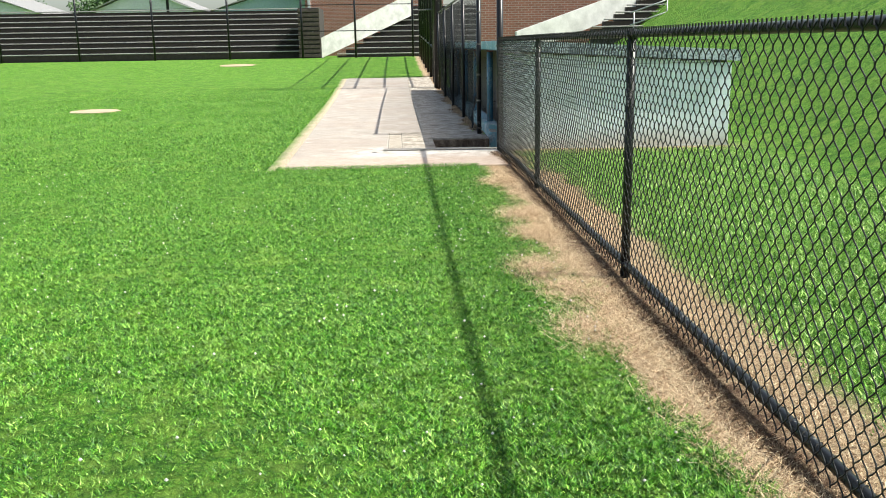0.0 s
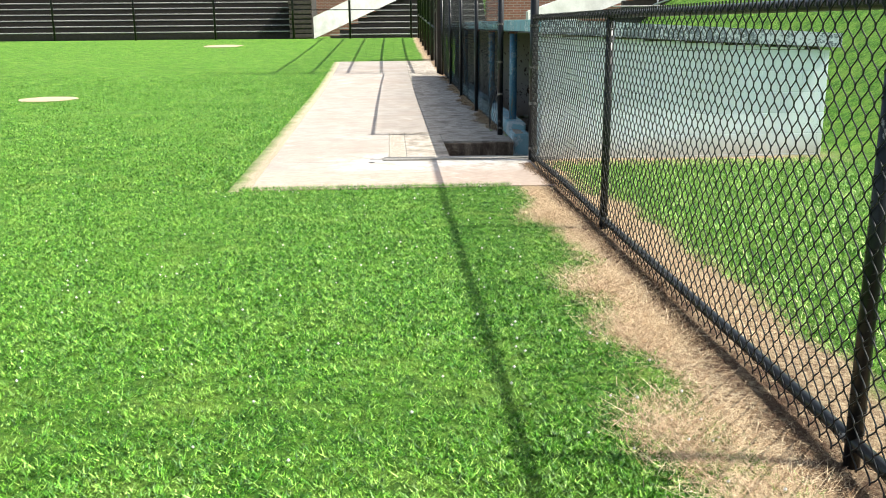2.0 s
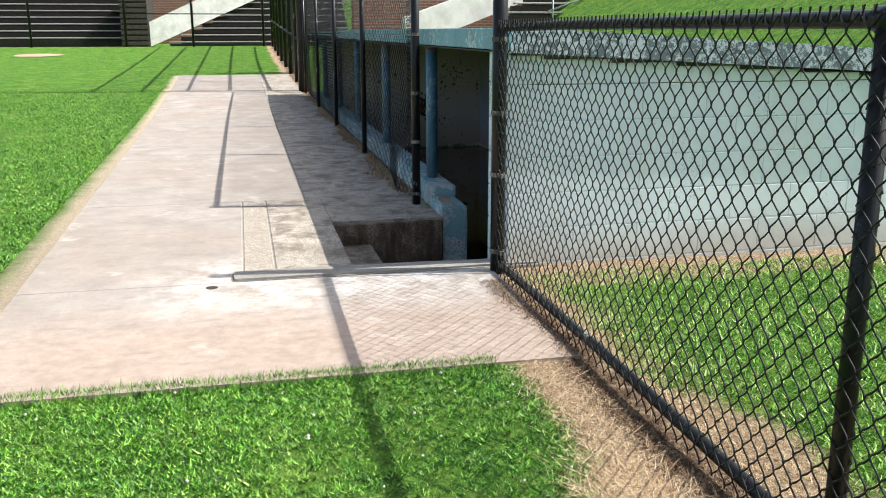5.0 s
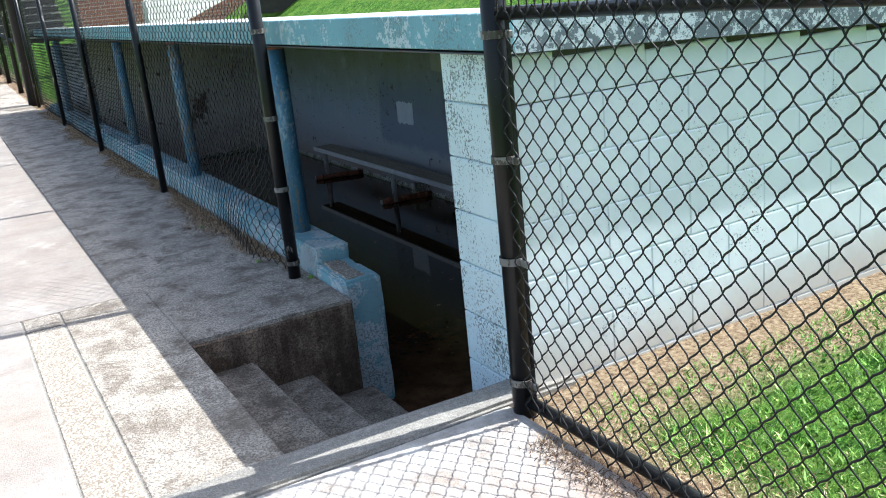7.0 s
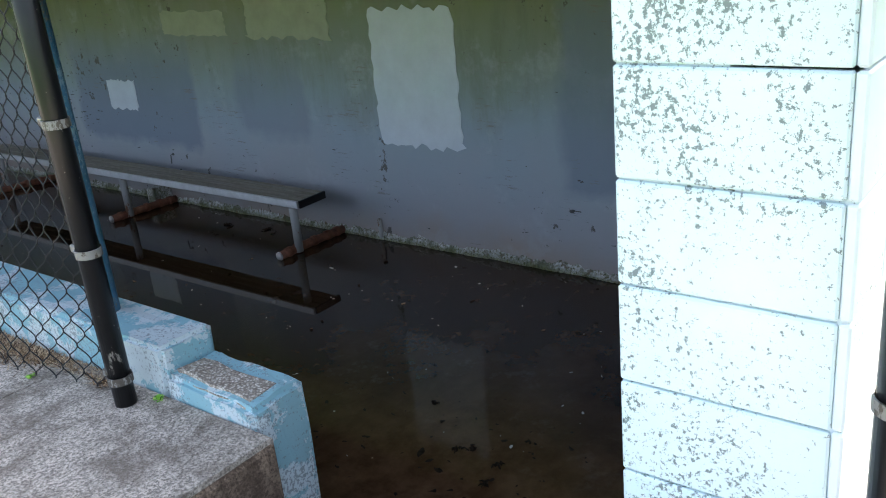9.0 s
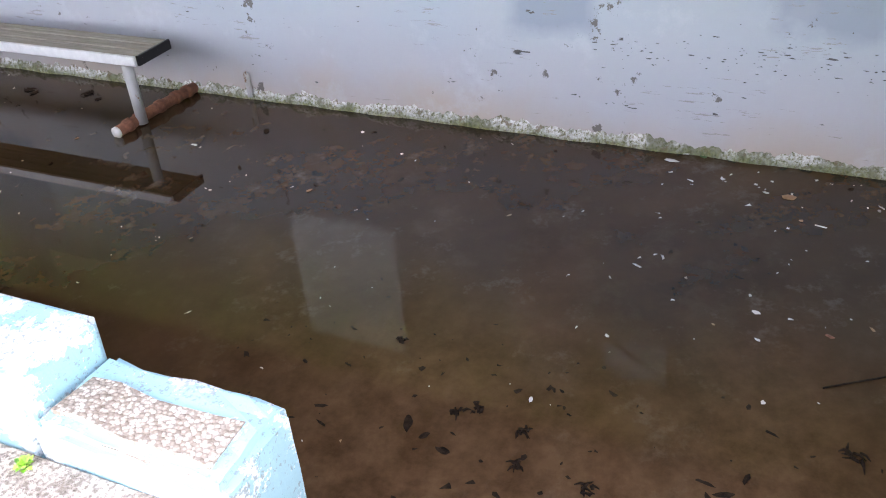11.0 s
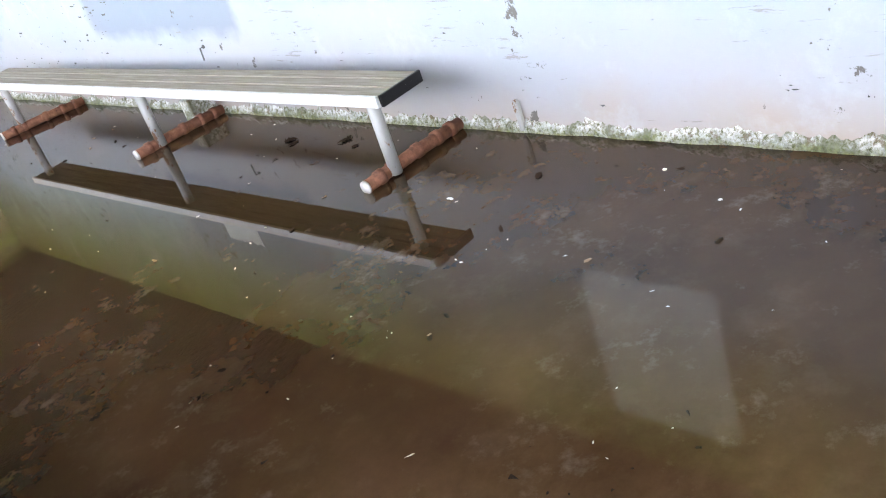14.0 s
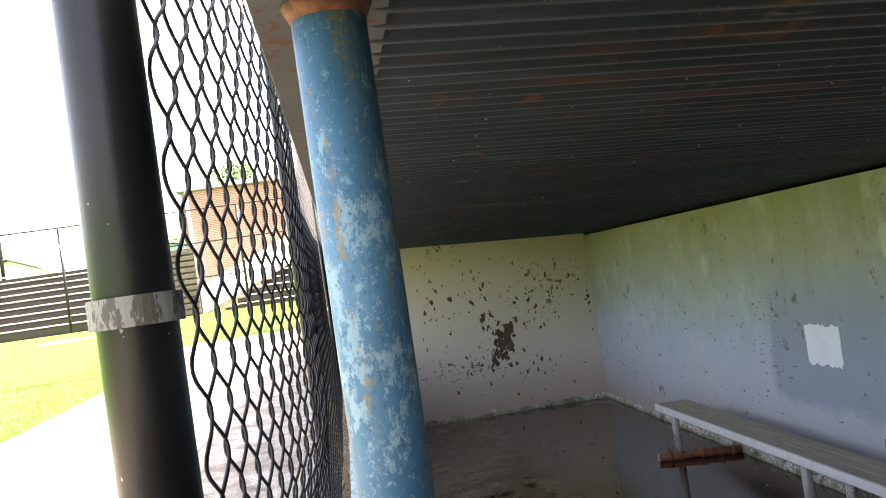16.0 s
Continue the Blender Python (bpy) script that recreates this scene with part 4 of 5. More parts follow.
def chips():
    rng = random.Random(4)
    V, F = [], []
    def blot(y, z, s):
        c = len(V)
        stretch = rng.uniform(0.7, 4.2)
        V.append((IN_X - 0.006, y, z))
        m = 9
        for k in range(m):
            t = 2 * math.pi * k / m
            q = s * rng.uniform(0.2, 1.2)
            V.append((IN_X - 0.0025, y + stretch * q * math.cos(t), z + 0.75 * q * math.sin(t)))
        for k in range(m):
            F.append((c, c + 1 + (k + 1) % m, c + 1 + k))
    for y, z, s in ((1.27, -0.428, 0.018), (1.583, -0.443, 0.012), (1.66, -0.43, 0.01), (1.80, -0.42, 0.013), (2.36, -0.414, 0.016), (2.15, -0.43, 0.01), (2.0, -0.084, 0.016), (2.05, -0.25, 0.02), (0.85, 0.27, 0.035), (5.43, -0.2, 0.012), (3.75, -0.06, 0.014)):
        blot(y, z, s * 0.55)
        blot(y + rng.uniform(-0.03, 0.03), z + rng.uniform(-0.01, 0.01), s * 0.35)
    for k in range(150):
        y = rng.uniform(0.4, 10.2)
        z = rng.uniform(-0.5, 0.9)
        blot(y, z, rng.choice((0.002, 0.003, 0.004, 0.006)))
    # rubbed line and flaking at bench height
    for k in range(150):
        blot(rng.uniform(0.4, 1.75), rng.gauss(-0.19, 0.045), rng.choice((0.0015, 0.002, 0.004)))
    for k in range(90):
        blot(rng.gauss(6.6, 0.22), rng.gauss(0.25, 0.22), rng.choice((0.003, 0.005, 0.008)))
    for k in range(110):
        blot(rng.uniform(6.3, 10.2), rng.uniform(-0.35, 0.6), rng.choice((0.004, 0.006, 0.010)))
    for k in range(26):
        blot(0.86 + rng.gauss(0, 0.022), 0.26 + rng.gauss(0, 0.03), rng.choice((0.006, 0.01, 0.014)))
    return mesh_ob("paint_chips", V, F, "grey_chip", wall_back)


tagged(chips(), kind="stuff")


def far_stains():
    """Flaked brown spots clustered on the end wall."""
    rng = random.Random(8)
    V, F = [], []
    def blot(x, z, s):
        c, m = len(V), 10
        tall, lean = rng.uniform(0.6, 2.0), rng.uniform(-0.6, 0.6)
        V.append((x, FAR_Y - 0.006, z))
        for k in range(m):
            t = 2 * math.pi * k / m
            q = s * rng.uniform(0.25, 1.35)
            V.append((x + 0.8 * q * math.cos(t) + lean * q * math.sin(t), FAR_Y - 0.0025, z + tall * q * math.sin(t)))
        for k in range(m):
            F.append((c, c + 1 + k, c + 1 + (k + 1) % m))
    for _ in range(70):
        blot(min(2.55, max(0.3, rng.gauss(1.55, 0.5))), min(0.95, max(-0.3, rng.gauss(0.55, 0.24))), rng.choice((0.005, 0.008, 0.011, 0.02)))
    for _ in range(110):
        blot(min(2.55, max(0.3, rng.gauss(1.5, 0.55))), min(0.95, max(-0.2, rng.gauss(0.50, 0.22))), rng.choice((0.006, 0.009, 0.014, 0.022)))
    for _ in range(40):
        blot(rng.uniform(0.75, 1.6), -0.145 + rng.gauss(0, 0.012), rng.choice((0.004, 0.008)))
    for _ in range(34):
        blot(rng.gauss(1.64, 0.06), rng.gauss(0.12, 0.09), rng.uniform(0.018, 0.05))
    for _ in range(40):
        blot(rng.gauss(1.75, 0.28), rng.gauss(-0.16, 0.14), rng.uniform(0.006, 0.022))
    return tagged(mesh_ob("paint_chips", V, F, "brown_stain", wall_far), kind="stuff")


far_stains()


def crust():
    """Eroded mossy edge along the foot of the back and end walls."""
    rng = random.Random(9)
    V, F = [], []
    def strip(fn, n):
        s0 = len(V)
        for i in range(n + 1):
            u = i / n
            h = 0.030 + 0.022 * noise.noise(Vector((u * n * 0.1, 1.5, fn(0, 0)[1]))) + 0.016 * noise.noise(Vector((u * n * 0.35, 4.5, 1.0))) + rng.uniform(-0.003, 0.003)
            d = 0.018 + 0.012 * noise.noise(Vector((u * 55, 7, 0)))
            for off, z in ((d, WATER - 0.01), (d * 0.9, WATER + h * 0.55), (0.0, WATER + h + 0.015), (-0.01, WATER + h + 0.016)):
                x, y = fn(u, off)
                V.append((x, y, z))
        for i in range(n):
            for k in range(3):
                a = s0 + 4 * i + k
                F.append((a, a + 4, a + 5, a + 1))
    strip(lambda u, o: (IN_X - o, 0.3 + u * (FAR_Y - 0.3)), 1300)
    strip(lambda u, o: (0.22 + u * (IN_X - 0.22), FAR_Y - o), 300)
    strip(lambda u, o: (0.1 + u * (IN_X - 0.1), 0.306 + o), 300)
    return mesh_ob("trim", V, F, "moss")


tagged(crust(), "eroded mossy whitewash along the foot of the walls", "wall edge", kind="structure")


# ---- floating litter ----
def litter(name, count, seed, sizes, material, region, z, lift, label):
    rng = random.Random(seed)
    V, F = [], []
    for _ in range(count):
        x, y = region(rng)
        s = rng.choice(sizes)
        a = rng.uniform(0, 6.28)
        m = 6
        c = len(V)
        el = rng.uniform(1.2, 3.0)
        V.append((x, y, z + lift))
        for k in range(m):
            t = 2 * math.pi * k / m
            q = s * rng.uniform(0.35, 1.3)
            px, py = el * q * math.cos(t), q * math.sin(t)
            V.append((x + px * math.cos(a) - py * math.sin(a), y + px * math.sin(a) + py * math.cos(a), z + 0.001 + rng.uniform(0, lift)))
        for k in range(m):
            F.append((c, c + 1 + k, c + 1 + (k + 1) % m))
    return tagged(mesh_ob(name, V, F, material), label, "litter", kind="stuff")


def all_over(rng):
    return 2.5 * rng.random() ** 0.8 + 0.06, 0.35 + 8.5 * rng.random() ** 1.6


def near_corner(rng):
    return 2.52 - 0.9 * rng.random() ** 1.7, 0.35 + 1.1 * rng.random()


def by_steps(rng):
    return 0.25 + 1.0 * rng.random(), 0.4 + 2.0 * rng.random()


litter("petals", 150, 11, (0.002, 0.003, 0.004), "petal", all_over, WATER, 0.003, "pale petals and crumbs floating on the water")
litter("petals", 46, 12, (0.003, 0.004, 0.007), "petal", near_corner, WATER, 0.004, "pale leaf scraps gathered in the flooded corner")
litter("dead_leaves", 70, 13, (0.004, 0.006, 0.010), "dark_leaf", all_over, WATER, 0.004, "dark rotted leaf scraps on the water")
litter("dead_leaves", 170, 14, (0.003, 0.005, 0.008), "dark_leaf", by_steps, WATER, 0.004, "dark rotted leaf clumps near the steps")
litter("leaf_scraps", 22, 15, (0.005, 0.008), "tan_leaf", all_over, WATER, 0.004, "brown leaf scraps on the water")


def leaf(name, x, y, s, el, a, material, label, category="leaf"):
    rng = random.Random(int(x * 991 + y * 77))
    V, F = [(0, 0, 0.006)], []
    m = 10
    for k in range(m):
        t = 2 * math.pi * k / m
        V.append((el * s * math.cos(t) * rng.uniform(0.75, 1.15), s * math.sin(t) * rng.uniform(0.75, 1.15), rng.uniform(0.001, 0.006)))
    for k in range(m):
        F.append((0, 1 + k, 1 + (k + 1) % m))
    ob = mesh_ob(name, V, F, material)
    ob.matrix_world = pose(x, y, WATER, 0, 0, a)
    return tagged(ob, label, category)


for x, y, s, el, a in ((1.72, 0.99, 0.008, 1.6, 20), (1.51, 0.94, 0.008, 1.5, 70), (1.25, 0.89, 0.009, 1.3, 0), (2.43, 1.19, 0.012, 1.5, 30), (2.37, 1.03, 0.011, 1.6, 80), (2.19, 0.825, 0.007, 4.5, 85), (1.055, 1.47, 0.008, 2, 10), (1.39, 1.35, 0.008, 1.8, 50), (2.52, 1.4, 0.018, 2.2, 85)):
    leaf("floating_petal", x, y, s * 0.72, el, a, "petal", "pale curled petal floating on the brown water")
for x, y, s, el, a in ((2.30, 3.15, 0.014, 1.7, 30), (1.165, 1.92, 0.010, 1.6, 60), (0.86, 1.75, 0.014, 2.2, 20), (0.80, 1.62, 0.012, 1.8, 80), (0.83, 1.69, 0.010, 1.8, 140), (0.90, 0.93, 0.009, 3.0, 110), (0.87, 0.96, 0.008, 3.5, 40), (0.92, 0.98, 0.007, 3.5, 80), (2.40, 0.42, 0.014, 5.0, 120), (2.35, 4.6, 0.018, 1.6, 0), (2.38, 4.2, 0.016, 1.2, 0)):
    leaf("rotted_leaf", x, y, s, el, a, "dark_leaf", "dark rotted leaf lying in the flood water")
leaf("brick_scrap", 2.36, 0.95, 0.02, 1.5, 80, "tan_leaf", "reddish scrap floating beside the wall", "scrap")
twig = tube("twig", [(1.36, 0.75, WATER + 0.003), (1.47, 0.58, WATER + 0.005), (1.61, 0.40, WATER + 0.004)], 0.0028, "dark_leaf", sides=6)
tagged(twig, "thin dark twig lying on the water", "twig")


def twig_cluster(x, y, r, seed, count=9):
    rng = random.Random(seed)
    clump = empty("twig_clump", (x, y, WATER), "clump of rotted black twigs in the water", "twigs")
    for _ in range(count):
        a = rng.uniform(0, 6.28)
        p = Vector((x + rng.uniform(-0.35, 0.35) * r, y + rng.uniform(-0.35, 0.35) * r, WATER + 0.003))
        d = Vector((math.cos(a), math.sin(a), 0)) * r * rng.uniform(0.3, 0.8)
        under(tube("twig", [p, p + d * 0.5 + Vector((0, 0, 0.006)), p + d], [0.0045, 0.0035, 0.0012], "dark_leaf", sides=5), clump)
    return clump


for k, (x, y, r) in enumerate(((1.13, 0.66, 0.055), (0.94, 1.64, 0.035), (0.97, 1.59, 0.035), (0.93, 1.45, 0.04), (0.82, 1.42, 0.04), (0.80, 1.24, 0.045), (1.17, 1.92, 0.02), (0.92, 7.13, 0.16), (1.14, 7.27, 0.10), (1.085, 5.19, 0.07), (2.37, 4.66, 0.05), (2.42, 4.31, 0.05))):
    twig_cluster(x, y, r, 30 + k)
for x, y, s_, el, a in ((2.59, 1.36, 0.010, 2.2, 90), (2.42, 1.07, 0.009, 1.5, 20), (2.35, 0.56, 0.008, 1.8, 60), (2.35, 0.65, 0.009, 1.5, 0), (2.25, 0.49, 0.007, 1.6, 30), (2.03, 0.40, 0.010, 1.6, 110), (1.89, 0.40, 0.009, 1.4, 20), (1.83, 0.60, 0.006, 2.4, 90), (2.41, 2.72, 0.008, 1.6, 90), (2.27, 2.46, 0.007, 1.6, 90), (1.64, 0.96, 0.014, 1.4, 60), (2.09, 3.39, 0.012, 2.0, 80)):
    leaf("floating_petal", x, y, s_ * 0.75, el, a, "petal", "pale curled petal floating on the brown water")
leaf("red_petal", 1.59, 0.75, 0.008, 1.8, 70, "rust", "small reddish petal on the water")
leaf("green_leaf", 2.585, 1.29, 0.009, 1.8, 90, "leaf", "small green leaf at the foot of the wall")


def weed(x, y, z, seed):
    rng = random.Random(seed)
    V, F = [], []
    for _ in range(16):
        a, l, h = rng.uniform(0, 6.28), rng.uniform(0.008, 0.026), rng.uniform(0.006, 0.018)
        d, e = Vector((math.cos(a), math.sin(a), 0)), Vector((-math.sin(a), math.cos(a), 0))
        i = len(V)
        b0 = Vector((x, y, z))
        V += [b0 + e * 0.003, b0 - e * 0.003, b0 + d * l * 0.6 - e * 0.006 + Vector((0, 0, h)), b0 + d * l * 0.6 + e * 0.006 + Vector((0, 0, h)), b0 + d * l + Vector((0, 0, h * 0.8))]
        F += [(i, i + 1, i + 2, i + 3), (i + 3, i + 2, i + 4)]
    return tagged(mesh_ob("weed", V, F, "blade"), "small green weed growing at the post's foot", "weed")


weed(-0.01, 1.98, 0.012, 3)
weed(-0.13, 2.5, 0.012, 4)
weed(-0.16, 3.6, 0.012, 5)

# ---- grass blades and straw ----
def blades(name, n, seed, region, hmin, hmax, wmax, lean, material, label, zfun=None, clumps=False):
    rng = np.random.default_rng(seed)
    x, y = region(rng, n)
    z = np.zeros_like(x) if zfun is None else zfun(x, y)
    h = rng.uniform(hmin, hmax, len(x))
    if clumps:
        h *= 0.35 + 1.15 * tussock(x, y)
    a = rng.uniform(0, 2 * np.pi, len(x))
    w = rng.uniform(0.4, 1, len(x)) * wmax
    l = rng.uniform(*lean, len(x)) * h
    b = rng.uniform(0, 2 * np.pi, len(x))
    P = np.empty((len(x), 3, 3))
    P[:, 0] = np.stack([x - w * np.cos(a), y - w * np.sin(a), z], -1)
    P[:, 1] = np.stack([x + w * np.cos(a), y + w * np.sin(a), z], -1)
    P[:, 2] = np.stack([x + l * np.cos(b), y + l * np.sin(b), z + h], -1)
    me = bpy.data.meshes.new(name)
    N = len(x)
    me.vertices.add(3 * N)
    me.vertices.foreach_set("co", P.ravel())
    me.loops.add(3 * N)
    me.loops.foreach_set("vertex_index", np.arange(3 * N, dtype=np.int32))
    me.polygons.add(N)
    me.polygons.foreach_set("loop_start", np.arange(0, 3 * N, 3, dtype=np.int32))
    me.update(calc_edges=True)
    me.materials.append(M[material])
    return tagged(new(name, me), label, "grass", kind="stuff")


def straw_edge(y):
    """Where the lawn gives way to the dry strip beside the fence."""
    return -0.33 - 0.05 * np.sin(y * 2.3 + 0.6) - 0.03 * np.sin(y * 7.1) - 0.015 * np.sin(y * 17.0) + 0.13 * np.clip((-8.0 - y) / 0.7, 0, 1)


def tussock(x, y):
    """Uneven growth of the sward, 0 to 1, over hand-wide clumps."""
    s = np.zeros_like(x)
    for k, (wave, turn) in enumerate(((0.071, 0.4), (0.093, 1.3), (0.052, 2.2), (0.128, 2.9), (0.043, 0.9), (0.21, 1.8))):
        s += np.sin((x * math.cos(turn) + y * math.sin(turn)) * 6.283 / wave + 2.1 * k + 1.7 * np.sin((x * math.sin(turn) - y * math.cos(turn)) * 9.0 + k))
    return np.clip(0.5 + s / 5.0, 0, 1)


def lawn_near(rng, n):
    y = -1.42 - 7.5 * rng.random(n) * (1 + 0.45 * rng.random(n) ** 2)
    x = straw_edge(y) + rng.normal(0, 0.035, n) - 5.8 * rng.random(n) ** 1.35 * (1 + 0.8 * rng.random(n) ** 2)
    return x, y


def lawn_side(rng, n):
    y = -1.42 + 13 * rng.random(n) * (1 + 0.4 * rng.random(n))
    return -2.70 - 0.018 * (y + 1.4) - 6.0 * rng.random(n) ** 1.5 * (1 + 0.5 * rng.random(n)), y


def lawn_edge(rng, n):
    s = rng.random(n)
    y = PAD_Y0 - 0.10 * rng.random(n) ** 2 + 0.05
    return -2.6 + 2.2 * s, y


def lawn_right(rng, n):
    y = -0.1 - 8.5 * rng.random(n) * (1 + 0.35 * rng.random(n))
    x = np.where(y > -1.8, 0.17, 0.38) + 2.5 * rng.random(n) * (1 + 0.4 * rng.random(n)) + 0.04 * np.sin(y * 5.3) + rng.normal(0, 0.03, n)
    return x, y


def straw_strip(rng, n):
    y = -11.5 + 10.1 * rng.random(n)
    return -0.25 + rng.normal(0, 0.06, n) + 0.1 * np.clip((-8.2 - y) / 0.6, 0, 1), y


def straw_tufts(rng, n):
    k = rng.integers(0, 6, n)
    cy = np.array([-6.0, -5.0, -7.2, -4.3, -2.6, -6.5])[k]
    cx = np.array([-0.44, -0.33, -0.37, -0.34, -0.32, -0.34])[k]
    return cx + rng.normal(0, 0.085, n), cy + rng.normal(0, 0.15, n)


def straw_right(rng, n):
    y = -9 + 8.9 * rng.random(n)
    return 0.05 + np.abs(rng.normal(0, 0.2, n)), y


def straw_dugout(rng, n):
    y = 2.2 + 11 * rng.random(n)
    return 0.018 - np.abs(rng.normal(0, 0.065, n)) * (1 + 0.4 * np.sin(y * 2.1) + 0.3 * np.sin(y * 7.3)), y


def on_pad(x, y):
    return np.where((y > PAD_Y0) & (x < -0.02), 0.014, 0.0) + 0.72 * np.clip((y - 8) / 25, 0, 1) ** 1.6


blades("lawn_grass", 1350000, 1, lawn_near, 0.005, 0.019, 0.0041, (0.5, 1.7), "blade", "short dense green lawn grass with clover", None, True)
blades("lawn_grass", 190000, 2, lawn_side, 0.007, 0.026, 0.0070, (0.5, 1.7), "blade", "short green lawn beside the concrete pad", lambda x, y: 0.72 * np.clip((y - 8) / 25, 0, 1) ** 1.6, True)
blades("lawn_grass", 5000, 3, lawn_edge, 0.02, 0.055, 0.0022, (0.2, 0.9), "blade", "taller grass fringe at the pad's edge")
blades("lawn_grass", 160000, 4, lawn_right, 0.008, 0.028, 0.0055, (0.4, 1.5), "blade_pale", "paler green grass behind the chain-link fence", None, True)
blades("dry_straw", 58000, 5, straw_strip, 0.005, 0.028, 0.0017, (1.0, 4.5), "straw", "dry straw along the foot of the fence", on_pad)
blades("dry_straw", 38000, 6, straw_tufts, 0.008, 0.042, 0.0020, (0.8, 4.0), "straw", "loose tufts of pale dead grass")
blades("dry_straw", 40000, 7, straw_right, 0.004, 0.016, 0.0020, (0.6, 2.6), "straw", "dry straw and bare earth behind the fence")
blades("dry_straw", 30000, 8, straw_dugout, 0.006, 0.03, 0.0026, (0.5, 3.0), "straw", "dead leaves and straw under the tall fence", on_pad)


blades("dead_leaves", 36000, 9, straw_dugout, 0.004, 0.026, 0.0045, (0.5, 2.2), "leaf_litter", "brown leaf litter heaped under the tall fence", on_pad)


def fence_foot(rng, n):
    y = -11.5 + 11.3 * rng.random(n)
    return -0.065 + rng.normal(0, 0.035, n) + 0.03 * np.sin(y * 4.1), y


blades("dead_leaves", 30000, 10, fence_foot, 0.003, 0.020, 0.0026, (0.6, 2.6), "leaf_litter", "dark rotting thatch under the fence's bottom rail", on_pad)


def clover_flowers():
    """White clover heads dotted over the lawn."""
    rng = np.random.default_rng(21)
    x, y = lawn_near(rng, 480)
    V, F = [], []
    for a, c in zip(x, y):
        z = rng.uniform(0.018, 0.032)
        s = rng.uniform(0.004, 0.008)
        i = len(V)
        V += [(a - s, c, z), (a, c - s, z), (a + s, c, z), (a, c + s, z), (a, c, z + s), (a, c, z - s)]
        F += [(i, i + 1, i + 4), (i + 1, i + 2, i + 4), (i + 2, i + 3, i + 4), (i + 3, i, i + 4), (i + 1, i, i + 5), (i + 2, i + 1, i + 5), (i + 3, i + 2, i + 5), (i, i + 3, i + 5)]
    return tagged(mesh_ob("clover_flower", V, F, "petal"), "white clover heads dotted over the lawn", "clover", kind="stuff")


clover_flowers()


# ---- the field beyond ----
def dirt_patch(x, y, r, name, label):
    V, F = [(x, y, field_z(y) + 0.02)], []
    n = 26
    for rr in (0.6, 1.0):
        for k in range(n):
            t = 2 * math.pi * k / n
            w = rr * r * (1 + 0.2 * noise.noise(Vector((math.cos(t) * 2, math.sin(t) * 2, x))))
            px, py = x + w * math.cos(t), y + w * math.sin(t)
            V.append((px, py, field_z(py) + (0.035 if rr < 1 else 0.016)))
    for k in range(n):
        k2 = (k + 1) % n
        F.append((0, 1 + k, 1 + k2))
        F.append((1 + k, 1 + n + k, 1 + n + k2, 1 + k2))
    return tagged(mesh_ob(name, V, F, "sand", smooth=True), label, "dirt patch", kind="structure")


dirt_patch(-7.7, 8.6, 0.52, "dirt_patch", "worn sandy patch in the lawn")
dirt_patch(-8.0, 28.5, 0.75, "dirt_patch", "worn sandy patch far out in the lawn")

FY, FZ = 33.0, 0.72


def far_fence():
    f = empty("field_fence", (-10, FY, FZ), "black steel fence posts before the bleachers", "fence")
    for x in (-26.6, -23.2, -19.7, -16.1, -12.6, -9.1, -5.65, -3.13, -0.4):
        under(tube("post", [(x, FY, FZ - 0.1), (x, FY, FZ + 3.6)], 0.05, "black", sides=8), f)
    for z in (1.25, 2.45, 3.6):
        under(tube("rail", [(-5.65, FY, FZ + z), (-0.4, FY, FZ + z)], 0.02, "black", sides=6), f)
    under(tube("rail", [(-26.6, FY, FZ + 3.6), (-5.65, FY, FZ + 3.6)], 0.03, "black", sides=6), f)
    return f


far_fence()


def stand(name, x0, x1, y0, z0, rows, rise, run, label, skew=0.0, seat="plank"):
    s = empty(name, ((x0 + x1) / 2, y0, z0), label, "bleachers")
    for k in range(rows):
        a = x0 + skew * k
        y, z = y0 + k * run, z0 + k * rise
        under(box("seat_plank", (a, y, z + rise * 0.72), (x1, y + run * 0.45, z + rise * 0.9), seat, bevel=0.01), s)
        # Near-black box fills the space below the seat; its shade is in the colour.
        under(box("riser", (a, y + run * 0.5, z - 0.4), (x1, y + run * 1.02, z + rise * 0.55), "stand_and_shade", bevel=0), s)
    return s


stand("bleachers", -30, -5.9, FY + 0.8, FZ + 0.12, 9, 0.27, 0.55, "long wooden bleachers with pale plank edges over gaps coloured dark as shade")
box_post = box("stand_pier", (-5.85, FY + 0.5, FZ), (-4.85, FY + 3.4, FZ + 2.35), "stand_and_shade", None, "", 0.02)
tagged(box_post, "dark slatted end of the bleachers", "bleacher end")
for k in range(11):
    box("slat", (-5.87, FY + 0.44, FZ + 0.05 + 0.21 * k), (-4.83, FY + 0.495, FZ + 0.19 + 0.21 * k), "stand_slat", box_post, "", 0.006)
stand("bleachers", -4.1, 3.2, FY + 0.9, FZ - 0.05, 10, 0.27, 0.4, "bleacher section beside the concrete stair wall", skew=0.42)


def cheek(name, pts_low, pts_high, thick, label):
    V = []
    for dy in (0, thick):
        for x, y, z in (pts_low[0], pts_low[1], pts_high[1], pts_high[0]):
            V.append((x, y + dy, z))
    return tagged(mesh_ob(name, V, [(0, 1, 2, 3), (7, 6, 5, 4), (1, 0, 4, 5), (2, 1, 5, 6), (3, 2, 6, 7), (0, 3, 7, 4)], "white_conc"), label, "stair wall")


cheek("stair_wall", ((-4.8, FY + 0.6, FZ), (-0.4, FY + 3.4, FZ + 2.0)), ((-4.8, FY + 0.6, FZ + 0.95), (-0.4, FY + 3.4, FZ + 3.1)), 0.35, "white sloping concrete stair wall beside the bleachers")


